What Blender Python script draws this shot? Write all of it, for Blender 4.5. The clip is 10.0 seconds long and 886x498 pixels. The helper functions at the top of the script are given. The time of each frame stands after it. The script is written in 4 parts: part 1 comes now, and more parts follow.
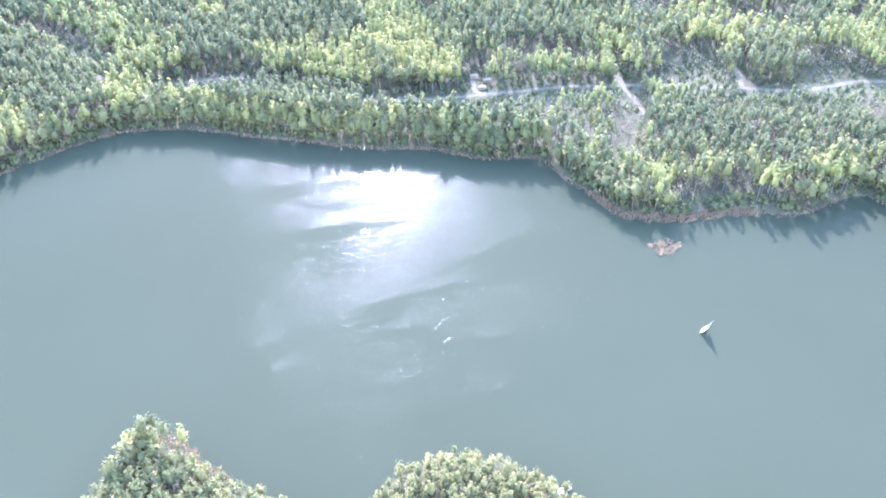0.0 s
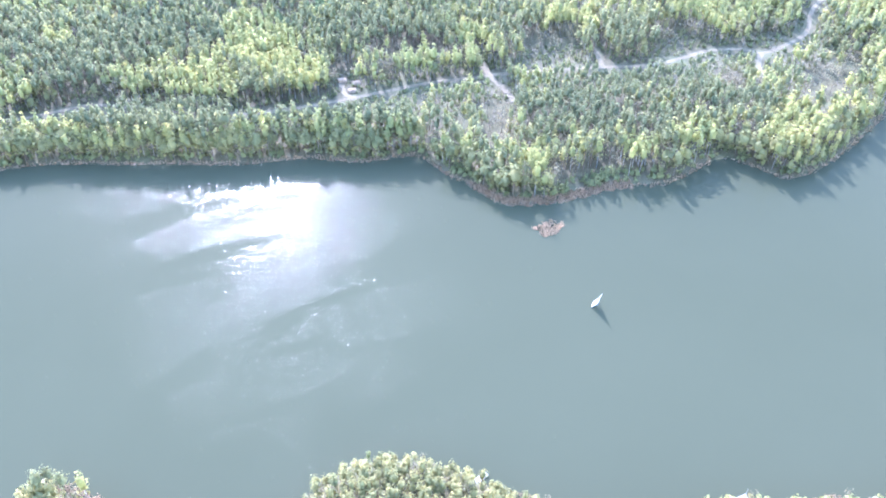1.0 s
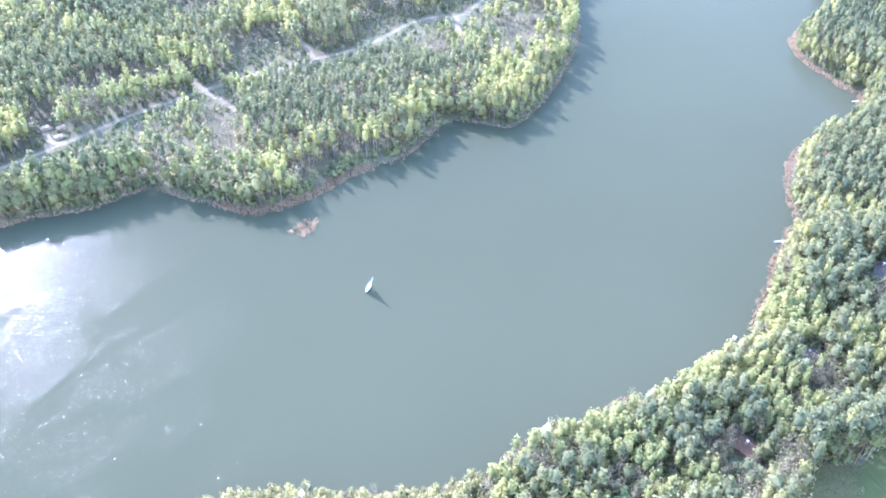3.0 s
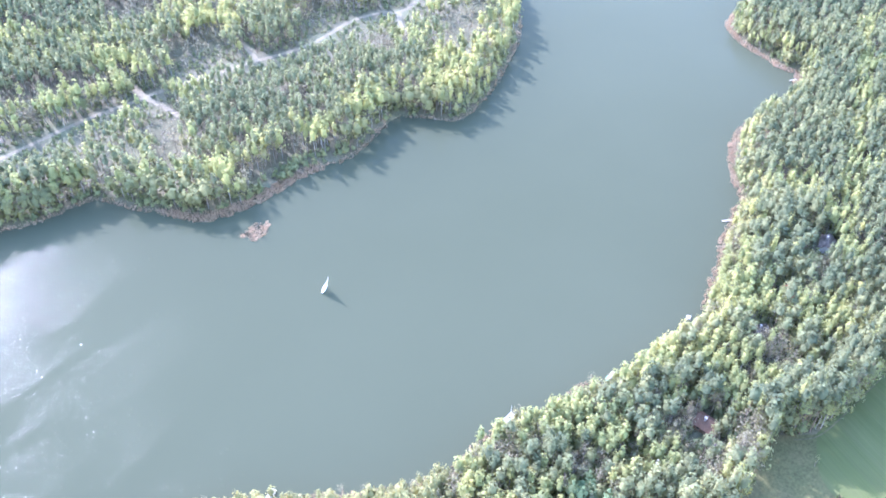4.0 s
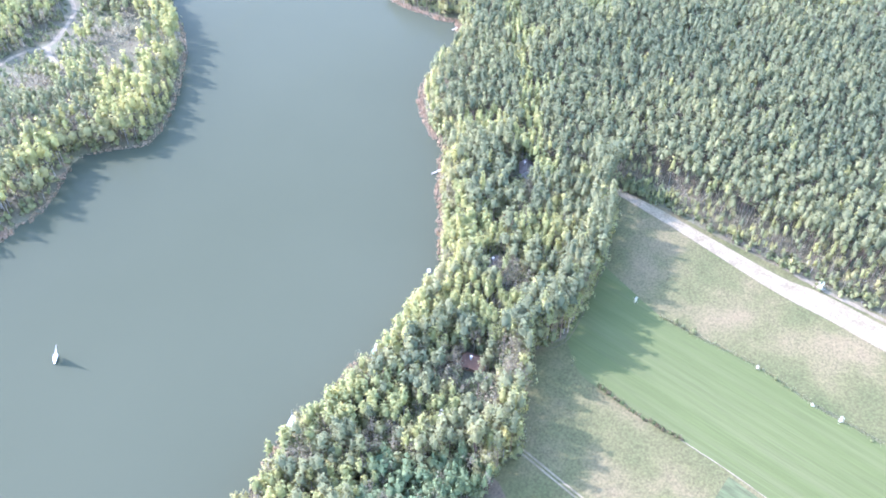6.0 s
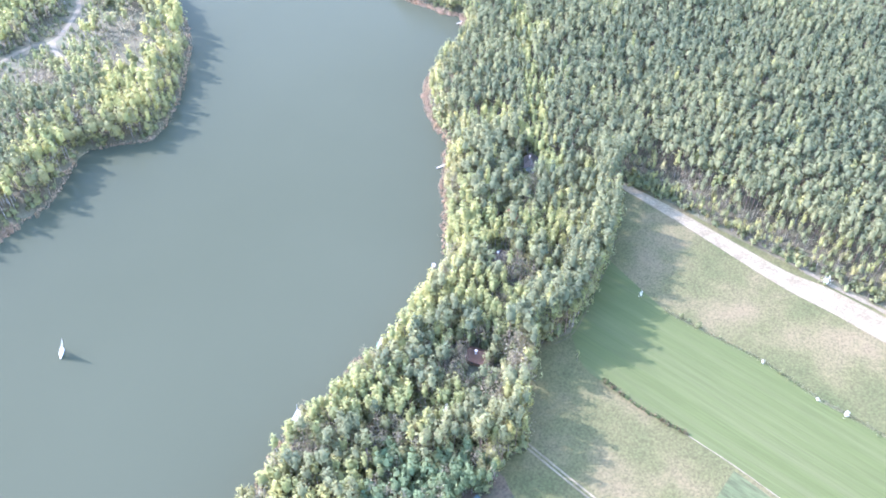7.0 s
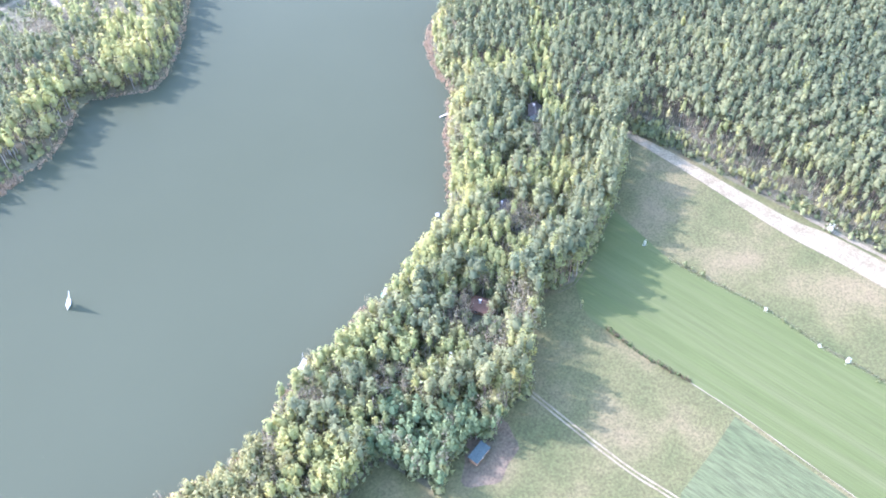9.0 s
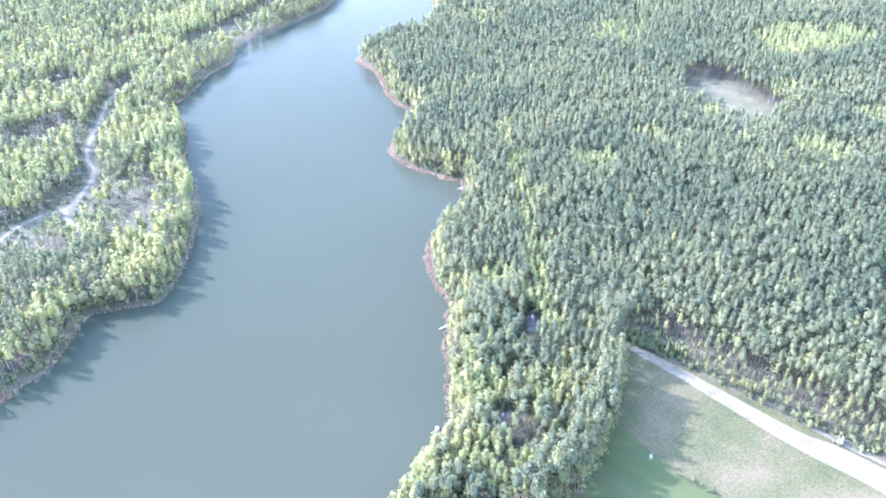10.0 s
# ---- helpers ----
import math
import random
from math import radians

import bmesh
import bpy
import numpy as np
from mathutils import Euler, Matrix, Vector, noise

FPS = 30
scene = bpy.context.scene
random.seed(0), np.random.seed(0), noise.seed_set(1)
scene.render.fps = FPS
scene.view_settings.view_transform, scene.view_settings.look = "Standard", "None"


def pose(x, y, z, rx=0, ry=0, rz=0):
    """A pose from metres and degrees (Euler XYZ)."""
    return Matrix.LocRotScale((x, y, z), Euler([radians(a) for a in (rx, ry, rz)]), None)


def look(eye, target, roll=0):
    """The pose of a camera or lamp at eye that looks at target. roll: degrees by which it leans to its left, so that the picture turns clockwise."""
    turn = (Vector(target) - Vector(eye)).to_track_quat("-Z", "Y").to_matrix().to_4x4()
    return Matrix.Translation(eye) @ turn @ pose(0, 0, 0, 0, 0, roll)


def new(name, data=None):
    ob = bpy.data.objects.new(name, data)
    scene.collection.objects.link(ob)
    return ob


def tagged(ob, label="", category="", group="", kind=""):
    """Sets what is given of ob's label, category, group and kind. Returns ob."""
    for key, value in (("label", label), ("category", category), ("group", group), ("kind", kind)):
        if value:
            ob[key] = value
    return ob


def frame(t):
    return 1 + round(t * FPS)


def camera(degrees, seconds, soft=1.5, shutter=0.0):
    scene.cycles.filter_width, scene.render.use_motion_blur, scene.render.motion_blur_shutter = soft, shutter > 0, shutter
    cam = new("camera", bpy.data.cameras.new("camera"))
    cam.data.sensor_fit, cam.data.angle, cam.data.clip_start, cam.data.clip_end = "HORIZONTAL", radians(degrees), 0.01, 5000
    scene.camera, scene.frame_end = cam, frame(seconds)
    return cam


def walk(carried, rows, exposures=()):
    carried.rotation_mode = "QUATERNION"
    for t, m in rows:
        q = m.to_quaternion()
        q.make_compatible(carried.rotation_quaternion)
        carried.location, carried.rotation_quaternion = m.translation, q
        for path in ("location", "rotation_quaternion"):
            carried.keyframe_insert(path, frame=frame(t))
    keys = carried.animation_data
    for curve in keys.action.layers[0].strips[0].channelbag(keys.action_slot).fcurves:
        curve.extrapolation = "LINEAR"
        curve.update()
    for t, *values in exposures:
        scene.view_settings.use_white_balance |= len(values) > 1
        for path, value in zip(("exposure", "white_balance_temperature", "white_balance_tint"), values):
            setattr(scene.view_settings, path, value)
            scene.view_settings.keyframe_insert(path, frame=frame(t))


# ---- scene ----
cam = camera(55.2, 10.0, soft=1.8)
EYE = 250.0
# seconds, heading (clockwise from +y), pitch, lean
ROWS = [
    (0.0, 0.00, -43.36, 0.14),
    (0.5, 0.34, -43.31, 0.18),
    (0.7, 3.35, -43.35, 0.11),
    (1.0, 10.26, -43.33, 0.00),
    (1.2, 15.17, -43.30, -0.01),
    (1.5, 21.47, -43.36, -0.04),
    (2.0, 27.14, -43.47, -0.11),
    (2.5, 31.72, -43.59, -0.14),
    (2.7, 32.09, -43.61, -0.12),
    (3.8, 34.11, -43.81, -0.02),
    (4.0, 36.48, -43.94, 0.00),
    (4.2, 39.47, -43.97, -0.12),
    (4.5, 45.12, -44.05, -0.30),
    (5.0, 55.41, -44.21, -0.66),
    (5.5, 62.02, -44.39, -0.77),
    (5.7, 61.75, -44.42, -0.68),
    (6.8, 60.98, -44.93, -0.21),
    (7.0, 60.95, -44.97, -0.13),
    (7.5, 60.80, -45.19, 0.03),
    (7.8, 60.70, -48.12, 0.10),
    (8.0, 60.68, -48.72, 0.16),
    (8.5, 60.61, -48.83, 0.33),
    (9.0, 60.56, -48.37, 0.45),
    (9.5, 60.66, -40.20, 0.48),
    (10.0, 60.75, -34.13, 0.52),
]
walk(cam, [(t, pose(0, 0, EYE, 90 + pitch, 0, -head) @ pose(0, 0, 0, 0, 0, -lean)) for t, head, pitch, lean in ROWS],
     exposures=[(0.0, 3.32, 4780, 36), (2.5, 3.30, 4800, 37), (5.5, 3.27, 4890, 38), (8.5, 3.20, 5030, 37), (9.2, 3.23, 4920, 37), (10.0, 3.33, 4690, 38)])

# ---- world, sun ----
SUN_AZ, SUN_EL = -5.5, 36.5   # clockwise from +y, degrees
world = bpy.data.worlds.new("sky")
scene.world = world
world.use_nodes = True
wn = world.node_tree.nodes
sky = wn.new("ShaderNodeTexSky")
sky.sky_type = "NISHITA"
sky.sun_disc = False
sky.sun_elevation = radians(SUN_EL)
sky.sun_rotation = radians(SUN_AZ)
sky.air_density, sky.dust_density, sky.ozone_density = 3.2, 1.6, 4.5
wn["Background"].inputs["Strength"].default_value = 0.15
world.node_tree.links.new(sky.outputs[0], wn["Background"].inputs["Color"])
sun = new("sun", bpy.data.lights.new("sun", "SUN"))
sun.data.energy, sun.data.angle, sun.data.color = 2.0, radians(0.5), (1.0, 0.91, 0.76)
s_dir = Vector((math.sin(radians(SUN_AZ)) * math.cos(radians(SUN_EL)), math.cos(radians(SUN_AZ)) * math.cos(radians(SUN_EL)), math.sin(radians(SUN_EL))))
sun.matrix_world = look(s_dir * 600, (0, 0, 0))


# ---- materials ----
def mat_base(name, rough=0.8):
    m = bpy.data.materials.new(name)
    m.use_nodes = True
    p = m.node_tree.nodes["Principled BSDF"]
    p.inputs["Roughness"].default_value = rough
    p.inputs["Specular IOR Level"].default_value = 0.2
    return m, m.node_tree.nodes, m.node_tree.links, p


def ramp(nodes, stops):
    r = nodes.new("ShaderNodeValToRGB")
    while len(r.color_ramp.elements) < len(stops):
        r.color_ramp.elements.new(0.5)
    for e, (at, col) in zip(r.color_ramp.elements, stops):
        e.position, e.color = at, (*col, 1)
    return r


def noise_tex(nodes, links, scale, detail=5, stretch=(1, 1, 1), turn=0.0, rough=0.55):
    co = nodes.new("ShaderNodeTexCoord")
    mp = nodes.new("ShaderNodeMapping")
    mp.vector_type = "TEXTURE"
    mp.inputs["Scale"].default_value = tuple(1 / k for k in stretch)
    mp.inputs["Rotation"].default_value = (0, 0, radians(turn))
    n = nodes.new("ShaderNodeTexNoise")
    n.inputs["Scale"].default_value, n.inputs["Detail"].default_value, n.inputs["Roughness"].default_value = scale, detail, rough
    links.new(co.outputs["Object"], mp.inputs["Vector"])
    links.new(mp.outputs["Vector"], n.inputs["Vector"])
    return n


def mix_col(nodes, links, fac, a, b, how="MIX"):
    m = nodes.new("ShaderNodeMix")
    m.data_type, m.blend_type = "RGBA", how
    for sock, v in ((m.inputs[0], fac), (m.inputs[6], a), (m.inputs[7], b)):
        if isinstance(v, (int, float)):
            sock.default_value = v
        elif isinstance(v, tuple):
            sock.default_value = (*v, 1)
        else:
            links.new(v, sock)
    return m.outputs[2]


def surface(name, dark, mid, light, big, small, bump=0.3, rough=0.85, stretch=(1, 1, 1), turn=0.0, depth=0.1, grain=(0.62, 1.3)):
    """A matt surface with patches of size 1/big and grain of size 1/small."""
    m, n, l, p = mat_base(name, rough)
    a = noise_tex(n, l, big, 5, stretch, turn)
    b = noise_tex(n, l, small, 6, stretch, turn, 0.65)
    ra = ramp(n, [(0.3, dark), (0.5, mid), (0.7, light)])
    l.new(a.outputs["Fac"], ra.inputs["Fac"])
    rb = ramp(n, [(0.3, (grain[0],) * 3), (0.7, (grain[1],) * 3)])
    l.new(b.outputs["Fac"], rb.inputs["Fac"])
    l.new(mix_col(n, l, 1.0, ra.outputs["Color"], rb.outputs["Color"], "MULTIPLY"), p.inputs["Base Color"])
    bp = n.new("ShaderNodeBump")
    bp.inputs["Strength"].default_value, bp.inputs["Distance"].default_value = bump, depth
    l.new(b.outputs["Fac"], bp.inputs["Height"])
    l.new(bp.outputs["Normal"], p.inputs["Normal"])
    return m


def leaf(name, dark, light, through_=0.35, rough=0.6):
    """Foliage: colour varies from tree to tree (tint) and from leaf clump to leaf clump; some light comes through."""
    m, n, l, p = mat_base(name, rough)
    p.inputs["Specular IOR Level"].default_value = 0.04
    at = n.new("ShaderNodeAttribute")
    at.attribute_name = "tint"
    ge = n.new("ShaderNodeNewGeometry")
    base = ramp(n, [(0.0, dark), (1.0, light)])
    l.new(at.outputs["Fac"], base.inputs["Fac"])
    var = ramp(n, [(0.0, (0.87, 0.88, 0.9)), (1.0, (1.13, 1.12, 1.09))])
    l.new(ge.outputs["Random Per Island"], var.inputs["Fac"])
    col = mix_col(n, l, 1.0, base.outputs["Color"], var.outputs["Color"], "MULTIPLY")
    grain = noise_tex(n, l, 1.7, 4, rough=0.75)
    gr = ramp(n, [(0.32, (0.76, 0.78, 0.82)), (0.68, (1.24, 1.22, 1.16))])
    l.new(grain.outputs["Fac"], gr.inputs["Fac"])
    col = mix_col(n, l, 1.0, col, gr.outputs["Color"], "MULTIPLY")
    bp = n.new("ShaderNodeBump")
    bp.inputs["Strength"].default_value, bp.inputs["Distance"].default_value = 0.35, 0.3
    l.new(grain.outputs["Fac"], bp.inputs["Height"])
    l.new(bp.outputs["Normal"], p.inputs["Normal"])
    l.new(col, p.inputs["Base Color"])
    tr = n.new("ShaderNodeBsdfTranslucent")
    l.new(col, tr.inputs["Color"])
    mx = n.new("ShaderNodeMixShader")
    mx.inputs[0].default_value = through_
    l.new(p.outputs[0], mx.inputs[1])
    l.new(tr.outputs[0], mx.inputs[2])
    l.new(mx.outputs[0], n["Material Output"].inputs["Surface"])
    return m


def water_mat():
    """Murky olive water below, a rippled mirror on it."""
    m, n, l, p = mat_base("lake_water", 0.5)
    murk = noise_tex(n, l, 0.006, 4)
    r = ramp(n, [(0.3, (0.0405, 0.0452, 0.0280)), (0.7, (0.0450, 0.0498, 0.0315))])
    l.new(murk.outputs["Fac"], r.inputs["Fac"])
    l.new(r.outputs["Color"], p.inputs["Base Color"])
    p.inputs["Specular IOR Level"].default_value = 0.0

    def sums(how, a, b):
        k = n.new("ShaderNodeMath")
        k.operation = how
        l.new(a, k.inputs[0])
        if isinstance(b, float):
            k.inputs[1].default_value = b
        else:
            l.new(b, k.inputs[1])
        return k.outputs[0]

    # wind: streaks and calm lanes; the height of the small waves follows them
    wind = noise_tex(n, l, 0.026, 4, (0.32, 2.0, 1.0), 12.0, 0.6)
    wind.inputs["Distortion"].default_value = 0.9
    cat = noise_tex(n, l, 0.13, 4, (0.5, 1.9, 1.0), 8.0, 0.7)
    cat.inputs["Distortion"].default_value = 0.8
    wr = ramp(n, [(0.37, (0.04,) * 3), (0.45, (0.5,) * 3), (0.58, (1.0,) * 3)])
    cr = ramp(n, [(0.38, (0.22,) * 3), (0.62, (1.0,) * 3)])
    l.new(wind.outputs["Fac"], wr.inputs["Fac"])
    l.new(cat.outputs["Fac"], cr.inputs["Fac"])
    waves = noise_tex(n, l, 1.0, 1.2, (1.0, 1.1, 1.0), 4.0, 0.5)
    swell = noise_tex(n, l, 0.35, 1, (1.0, 1.0, 1.0), 30.0, 0.5)
    gust = sums("MULTIPLY", wr.outputs["Color"], cr.outputs["Color"])
    bp = n.new("ShaderNodeBump")
    bp.inputs["Strength"].default_value, bp.inputs["Distance"].default_value = 1.0, 0.33
    l.new(sums("ADD", sums("MULTIPLY", sums("SUBTRACT", waves.outputs["Fac"], 0.5), gust), sums("MULTIPLY", swell.outputs["Fac"], 0.22)), bp.inputs["Height"])
    gl = n.new("ShaderNodeBsdfGlossy")
    gl.inputs["Roughness"].default_value = 0.075
    l.new(bp.outputs["Normal"], gl.inputs["Normal"])
    fr = n.new("ShaderNodeFresnel")
    fr.inputs["IOR"].default_value = 1.33
    mx = n.new("ShaderNodeMixShader")
    l.new(sums("MULTIPLY", sums("POWER", fr.outputs[0], 2.0), 4.0), mx.inputs[0])
    l.new(p.outputs[0], mx.inputs[1])
    l.new(gl.outputs[0], mx.inputs[2])
    l.new(mx.outputs[0], n["Material Output"].inputs["Surface"])
    return m


def bark(name, dark, light):
    return surface(name, dark, tuple((a + b) / 2 for a, b in zip(dark, light)), light, 0.4, 6.0, 0.4, 0.9, (1, 1, 0.3))


WATER = water_mat()
FLOOR = surface("forest_floor", (0.066, 0.062, 0.036), (0.090, 0.080, 0.046), (0.080, 0.086, 0.042), 0.05, 0.9)
DRY = surface("dry_meadow", (0.050, 0.055, 0.018), (0.074, 0.069, 0.026), (0.116, 0.090, 0.045), 0.035, 1.1, 0.5)
CROP = surface("crop_grass", (0.052, 0.062, 0.017), (0.058, 0.067, 0.020), (0.068, 0.073, 0.026), 0.10, 0.9, 0.3, 0.85, (0.06, 2.4, 1), 78.0, grain=(0.82, 1.14))
PALE = surface("pale_crop", (0.056, 0.065, 0.026), (0.063, 0.070, 0.029), (0.071, 0.076, 0.034), 0.05, 0.8, 0.3, 0.85, (0.2, 1.5, 1), 78.0)
STUBBLE = surface("dry_clearing_grass", (0.078, 0.072, 0.034), (0.100, 0.090, 0.044), (0.128, 0.112, 0.060), 0.06, 0.9, 0.4)
SAND = surface("sand", (0.122, 0.099, 0.057), (0.154, 0.127, 0.076), (0.186, 0.155, 0.097), 0.15, 1.5, 0.3)
DIRT = surface("dirt", (0.115, 0.096, 0.060), (0.145, 0.122, 0.078), (0.175, 0.150, 0.100), 0.2, 1.8, 0.3)
BRASH = surface("felled_ground", (0.052, 0.052, 0.025), (0.072, 0.066, 0.033), (0.098, 0.086, 0.047), 0.08, 0.7, 0.6, depth=0.4)
EARTH = surface("trodden_earth", (0.056, 0.050, 0.027), (0.080, 0.060, 0.036), (0.108, 0.080, 0.050), 0.12, 1.1, 0.4)
PINE_L = leaf("pine_needles", (0.142, 0.164, 0.094), (0.246, 0.252, 0.124), 0.53)
BIRCH_L = leaf("birch_leaves", (0.268, 0.290, 0.124), (0.404, 0.388, 0.148), 0.55)
ALDER_L = leaf("alder_leaves", (0.222, 0.234, 0.114), (0.354, 0.332, 0.146), 0.55)
SHRUB_L = leaf("shrub_leaves", (0.140, 0.160, 0.075), (0.245, 0.255, 0.115), 0.42)
BARE_L = leaf("bare_twigs", (0.185, 0.168, 0.110), (0.320, 0.292, 0.190), 0.50)
SPRUCE_L = leaf("spruce_needles", (0.122, 0.168, 0.084), (0.203, 0.241, 0.114), 0.46)
BLOOM_L = leaf("white_blossom", (0.46, 0.47, 0.38), (0.58, 0.58, 0.49), 0.35)
PINE_B = bark("pine_bark", (0.14, 0.105, 0.08), (0.24, 0.18, 0.14))
BIRCH_B = bark("birch_bark", (0.18, 0.17, 0.155), (0.34, 0.33, 0.30))
GREY_B = bark("grey_bark", (0.13, 0.115, 0.095), (0.25, 0.22, 0.18))

# ---- the plan, in metres: the shores of the lake ----
SHORE_WEST = [(-221, 305), (-210, 316), (-191, 332), (-168, 347), (-152, 352), (-135, 353), (-109, 350), (-88, 345), (-63, 341), (-40, 337), (-7, 336),
              (5, 332), (18, 328), (35, 328), (48, 327), (57, 312), (69, 301), (76, 291), (83, 286), (95, 284), (113, 285), (128, 288), (139, 288), (153, 285), (170, 290), (183, 297)]
SHORE_CAPE = [(192, 299), (200, 294), (212, 281), (222, 280), (236, 284), (255, 295), (267, 303), (284, 315), (299, 328), (310, 342), (323, 361), (340, 376),
              (358, 393), (373, 410), (383, 430), (417, 440), (442, 449), (472, 452), (504, 473), (529, 466), (560, 465), (586, 463), (628, 465), (800, 520), (900, 480), (760, 410)]
SHORE_EAST = [(674, 385), (637, 364), (592, 353), (572, 363), (542, 371), (518, 365), (507, 341), (478, 313), (465, 297), (460, 282), (437, 273), (416, 268), (401, 262), (394, 252),
              (390, 236), (387, 216), (389, 204), (368, 193), (352, 191), (335, 191), (319, 187), (305, 180), (294, 169), (285, 159), (282, 153), (270, 149), (252, 140), (240, 132), (228, 125), (217, 120)]
SHORE_NEAR = [(204, 117), (194, 118), (180, 118), (164, 115), (156, 119), (149, 121), (139, 120), (129, 122), (122, 124), (115, 124), (106, 123), (96, 121), (83, 122), (70, 128), (62, 132), (50, 141), (37, 150), (21, 158),
              (7, 161), (-6, 159), (-18, 152), (-26, 143), (-32, 131), (-41, 134), (-50, 143), (-68, 151), (-81, 159), (-88, 165), (-96, 170), (-103, 171), (-108, 165), (-112, 152), (-117, 138), (-126, 120), (-190, 60), (-330, 70), (-370, 200), (-290, 270)]
FIELD_EDGE = [(296, 74), (270, 64), (238, 58), (217, 57), (202, 57), (189, 66), (177, 62), (167, 59), (155, 55), (148, 50), (141, 55), (130, 53), (122, 60), (113, 62), (102, 59), (103, 72), (103, 82), (94, 84), (83, 84), (76, 71),
              (80, 30), (110, -120), (263, -120), (270, -62), (273, -44), (275, -22), (279, -6), (284, 19), (291, 46)]
ROAD_FAR = [(-330, 455), (-265, 430), (-229, 419), (-203, 407), (-175, 395), (-150, 392), (-118, 399), (-102, 396), (-67, 384), (-34, 377), (-7, 378), (23, 382), (44, 386), (65, 389), (93, 390), (108, 391), (156, 388), (187, 385), (203, 388),
            (226, 394), (244, 392), (253, 386), (266, 390), (289, 403), (308, 430), (344, 458), (379, 482), (411, 487), (491, 499), (544, 501), (603, 511), (680, 540)]
HOUSES = [(173, 81), (282, 112), (246, 104), (221, 97), (278, 121), (169, 73), (120, 55)]


def smooth_line(pts, closed=False, steps=5):
    """A Catmull-Rom line through the points of the plan."""
    p = np.array(pts, float)
    p = np.vstack([p[-1:], p, p[:2]]) if closed else np.vstack([2 * p[0] - p[1], p, 2 * p[-1] - p[-2]])
    out = []
    for a, b, c, d in zip(p[:-3], p[1:-2], p[2:-1], p[3:]):
        for s in np.arange(steps) / steps:
            out.append(0.5 * (2 * b + (c - a) * s + (2 * a - 5 * b + 4 * c - d) * s * s + (3 * b - a - 3 * c + d) * s ** 3))
    if not closed:
        out.append(p[-2])
    return np.array(out)


def inside(q, poly):
    """Which of the points q lie in the polygon."""
    hit = np.zeros(len(q), bool)
    for (x0, y0), (x1, y1) in zip(poly, np.roll(poly, -1, 0)):
        if y0 != y1:
            hit ^= ((y0 > q[:, 1]) != (y1 > q[:, 1])) & (q[:, 0] < (x1 - x0) * (q[:, 1] - y0) / (y1 - y0) + x0)
    return hit


def far_from(q, line, closed=False):
    """The distance of the points q from a line."""
    best = np.full(len(q), 1e9)
    ends = np.roll(line, -1, 0) if closed else line[1:]
    for a, b in zip(line, ends):
        d = b - a
        s = np.clip(((q - a) @ d) / (d @ d + 1e-9), 0, 1)
        v = q - a - s[:, None] * d
        best = np.minimum(best, v[:, 0] ** 2 + v[:, 1] ** 2)
    return np.sqrt(best)


def wobble(q, scale, seed):
    """Smooth unevenness, -1 to 1."""
    g = np.random.default_rng(seed)
    out = np.zeros(len(q))
    for _ in range(6):
        k = g.normal(0, 1 / scale, 2)
        out += np.sin(q @ k + g.uniform(0, 6.3))
    return out / 3


LAKE = smooth_line(SHORE_WEST + SHORE_CAPE + SHORE_EAST + SHORE_NEAR, True, 4)
rng = np.random.default_rng(5)
LAKE = LAKE + rng.normal(0, 0.5, LAKE.shape)
FIELD = np.array(FIELD_EDGE, float)
ROAD = smooth_line(ROAD_FAR, False, 4)
LAND = 1.5


def shore_dist(q):
    """Metres inland (lake: minus)."""
    return far_from(q, LAKE, True) * np.where(inside(q, LAKE), -1, 1)


def height_of(s):
    u = np.clip(s / 9.0, 0, 1)
    return np.where(s < 0, np.maximum(s * 0.35, -2.5), LAND * (0.12 * u ** 0.5 + 0.88 * u * u * (3 - 2 * u)))


# ---- making meshes ----
def mesh_np(name, verts, faces, mats, mat_index=None, smooth=False, tint=None, normals=None):
    """A mesh from arrays; faces all of one size."""
    me = bpy.data.meshes.new(name)
    v, f = np.asarray(verts, np.float32), np.asarray(faces, np.int32)
    k = f.shape[1]
    me.vertices.add(len(v))
    me.vertices.foreach_set("co", v.ravel())
    me.loops.add(f.size)
    me.loops.foreach_set("vertex_index", f.ravel())
    me.polygons.add(len(f))
    me.polygons.foreach_set("loop_start", np.arange(0, f.size, k, dtype=np.int32))
    me.polygons.foreach_set("loop_total", np.full(len(f), k, np.int32))
    for m in mats:
        me.materials.append(m)
    if mat_index is not None:
        me.polygons.foreach_set("material_index", np.asarray(mat_index, np.int32))
    if tint is not None:
        a = me.attributes.new("tint", "FLOAT", "POINT")
        a.data.foreach_set("value", np.asarray(tint, np.float32))
    me.polygons.foreach_set("use_smooth", np.full(len(f), smooth))
    me.update(calc_edges=True)
    if normals is not None:
        me.normals_split_custom_set_from_vertices(np.asarray(normals, np.float32))
    return me


def part(name, bm, material, parent, label="", smooth=False):
    """Links a bmesh as one mesh object under a thing or a part."""
    me = bpy.data.meshes.new(name)
    bmesh.ops.recalc_face_normals(bm, faces=bm.faces)
    bm.to_mesh(me)
    bm.free()
    me.materials.append(material)
    if smooth:
        me.polygons.foreach_set("use_smooth", np.full(len(me.polygons), True))
    ob = new(name, me)
    ob.parent = parent
    if label:
        tagged(ob, label)
    return ob


def thing(name, at, label, category, group="", turn=0.0):
    ob = new(name)
    ob.matrix_world = pose(*at, 0, 0, turn)
    return tagged(ob, label, category, group)


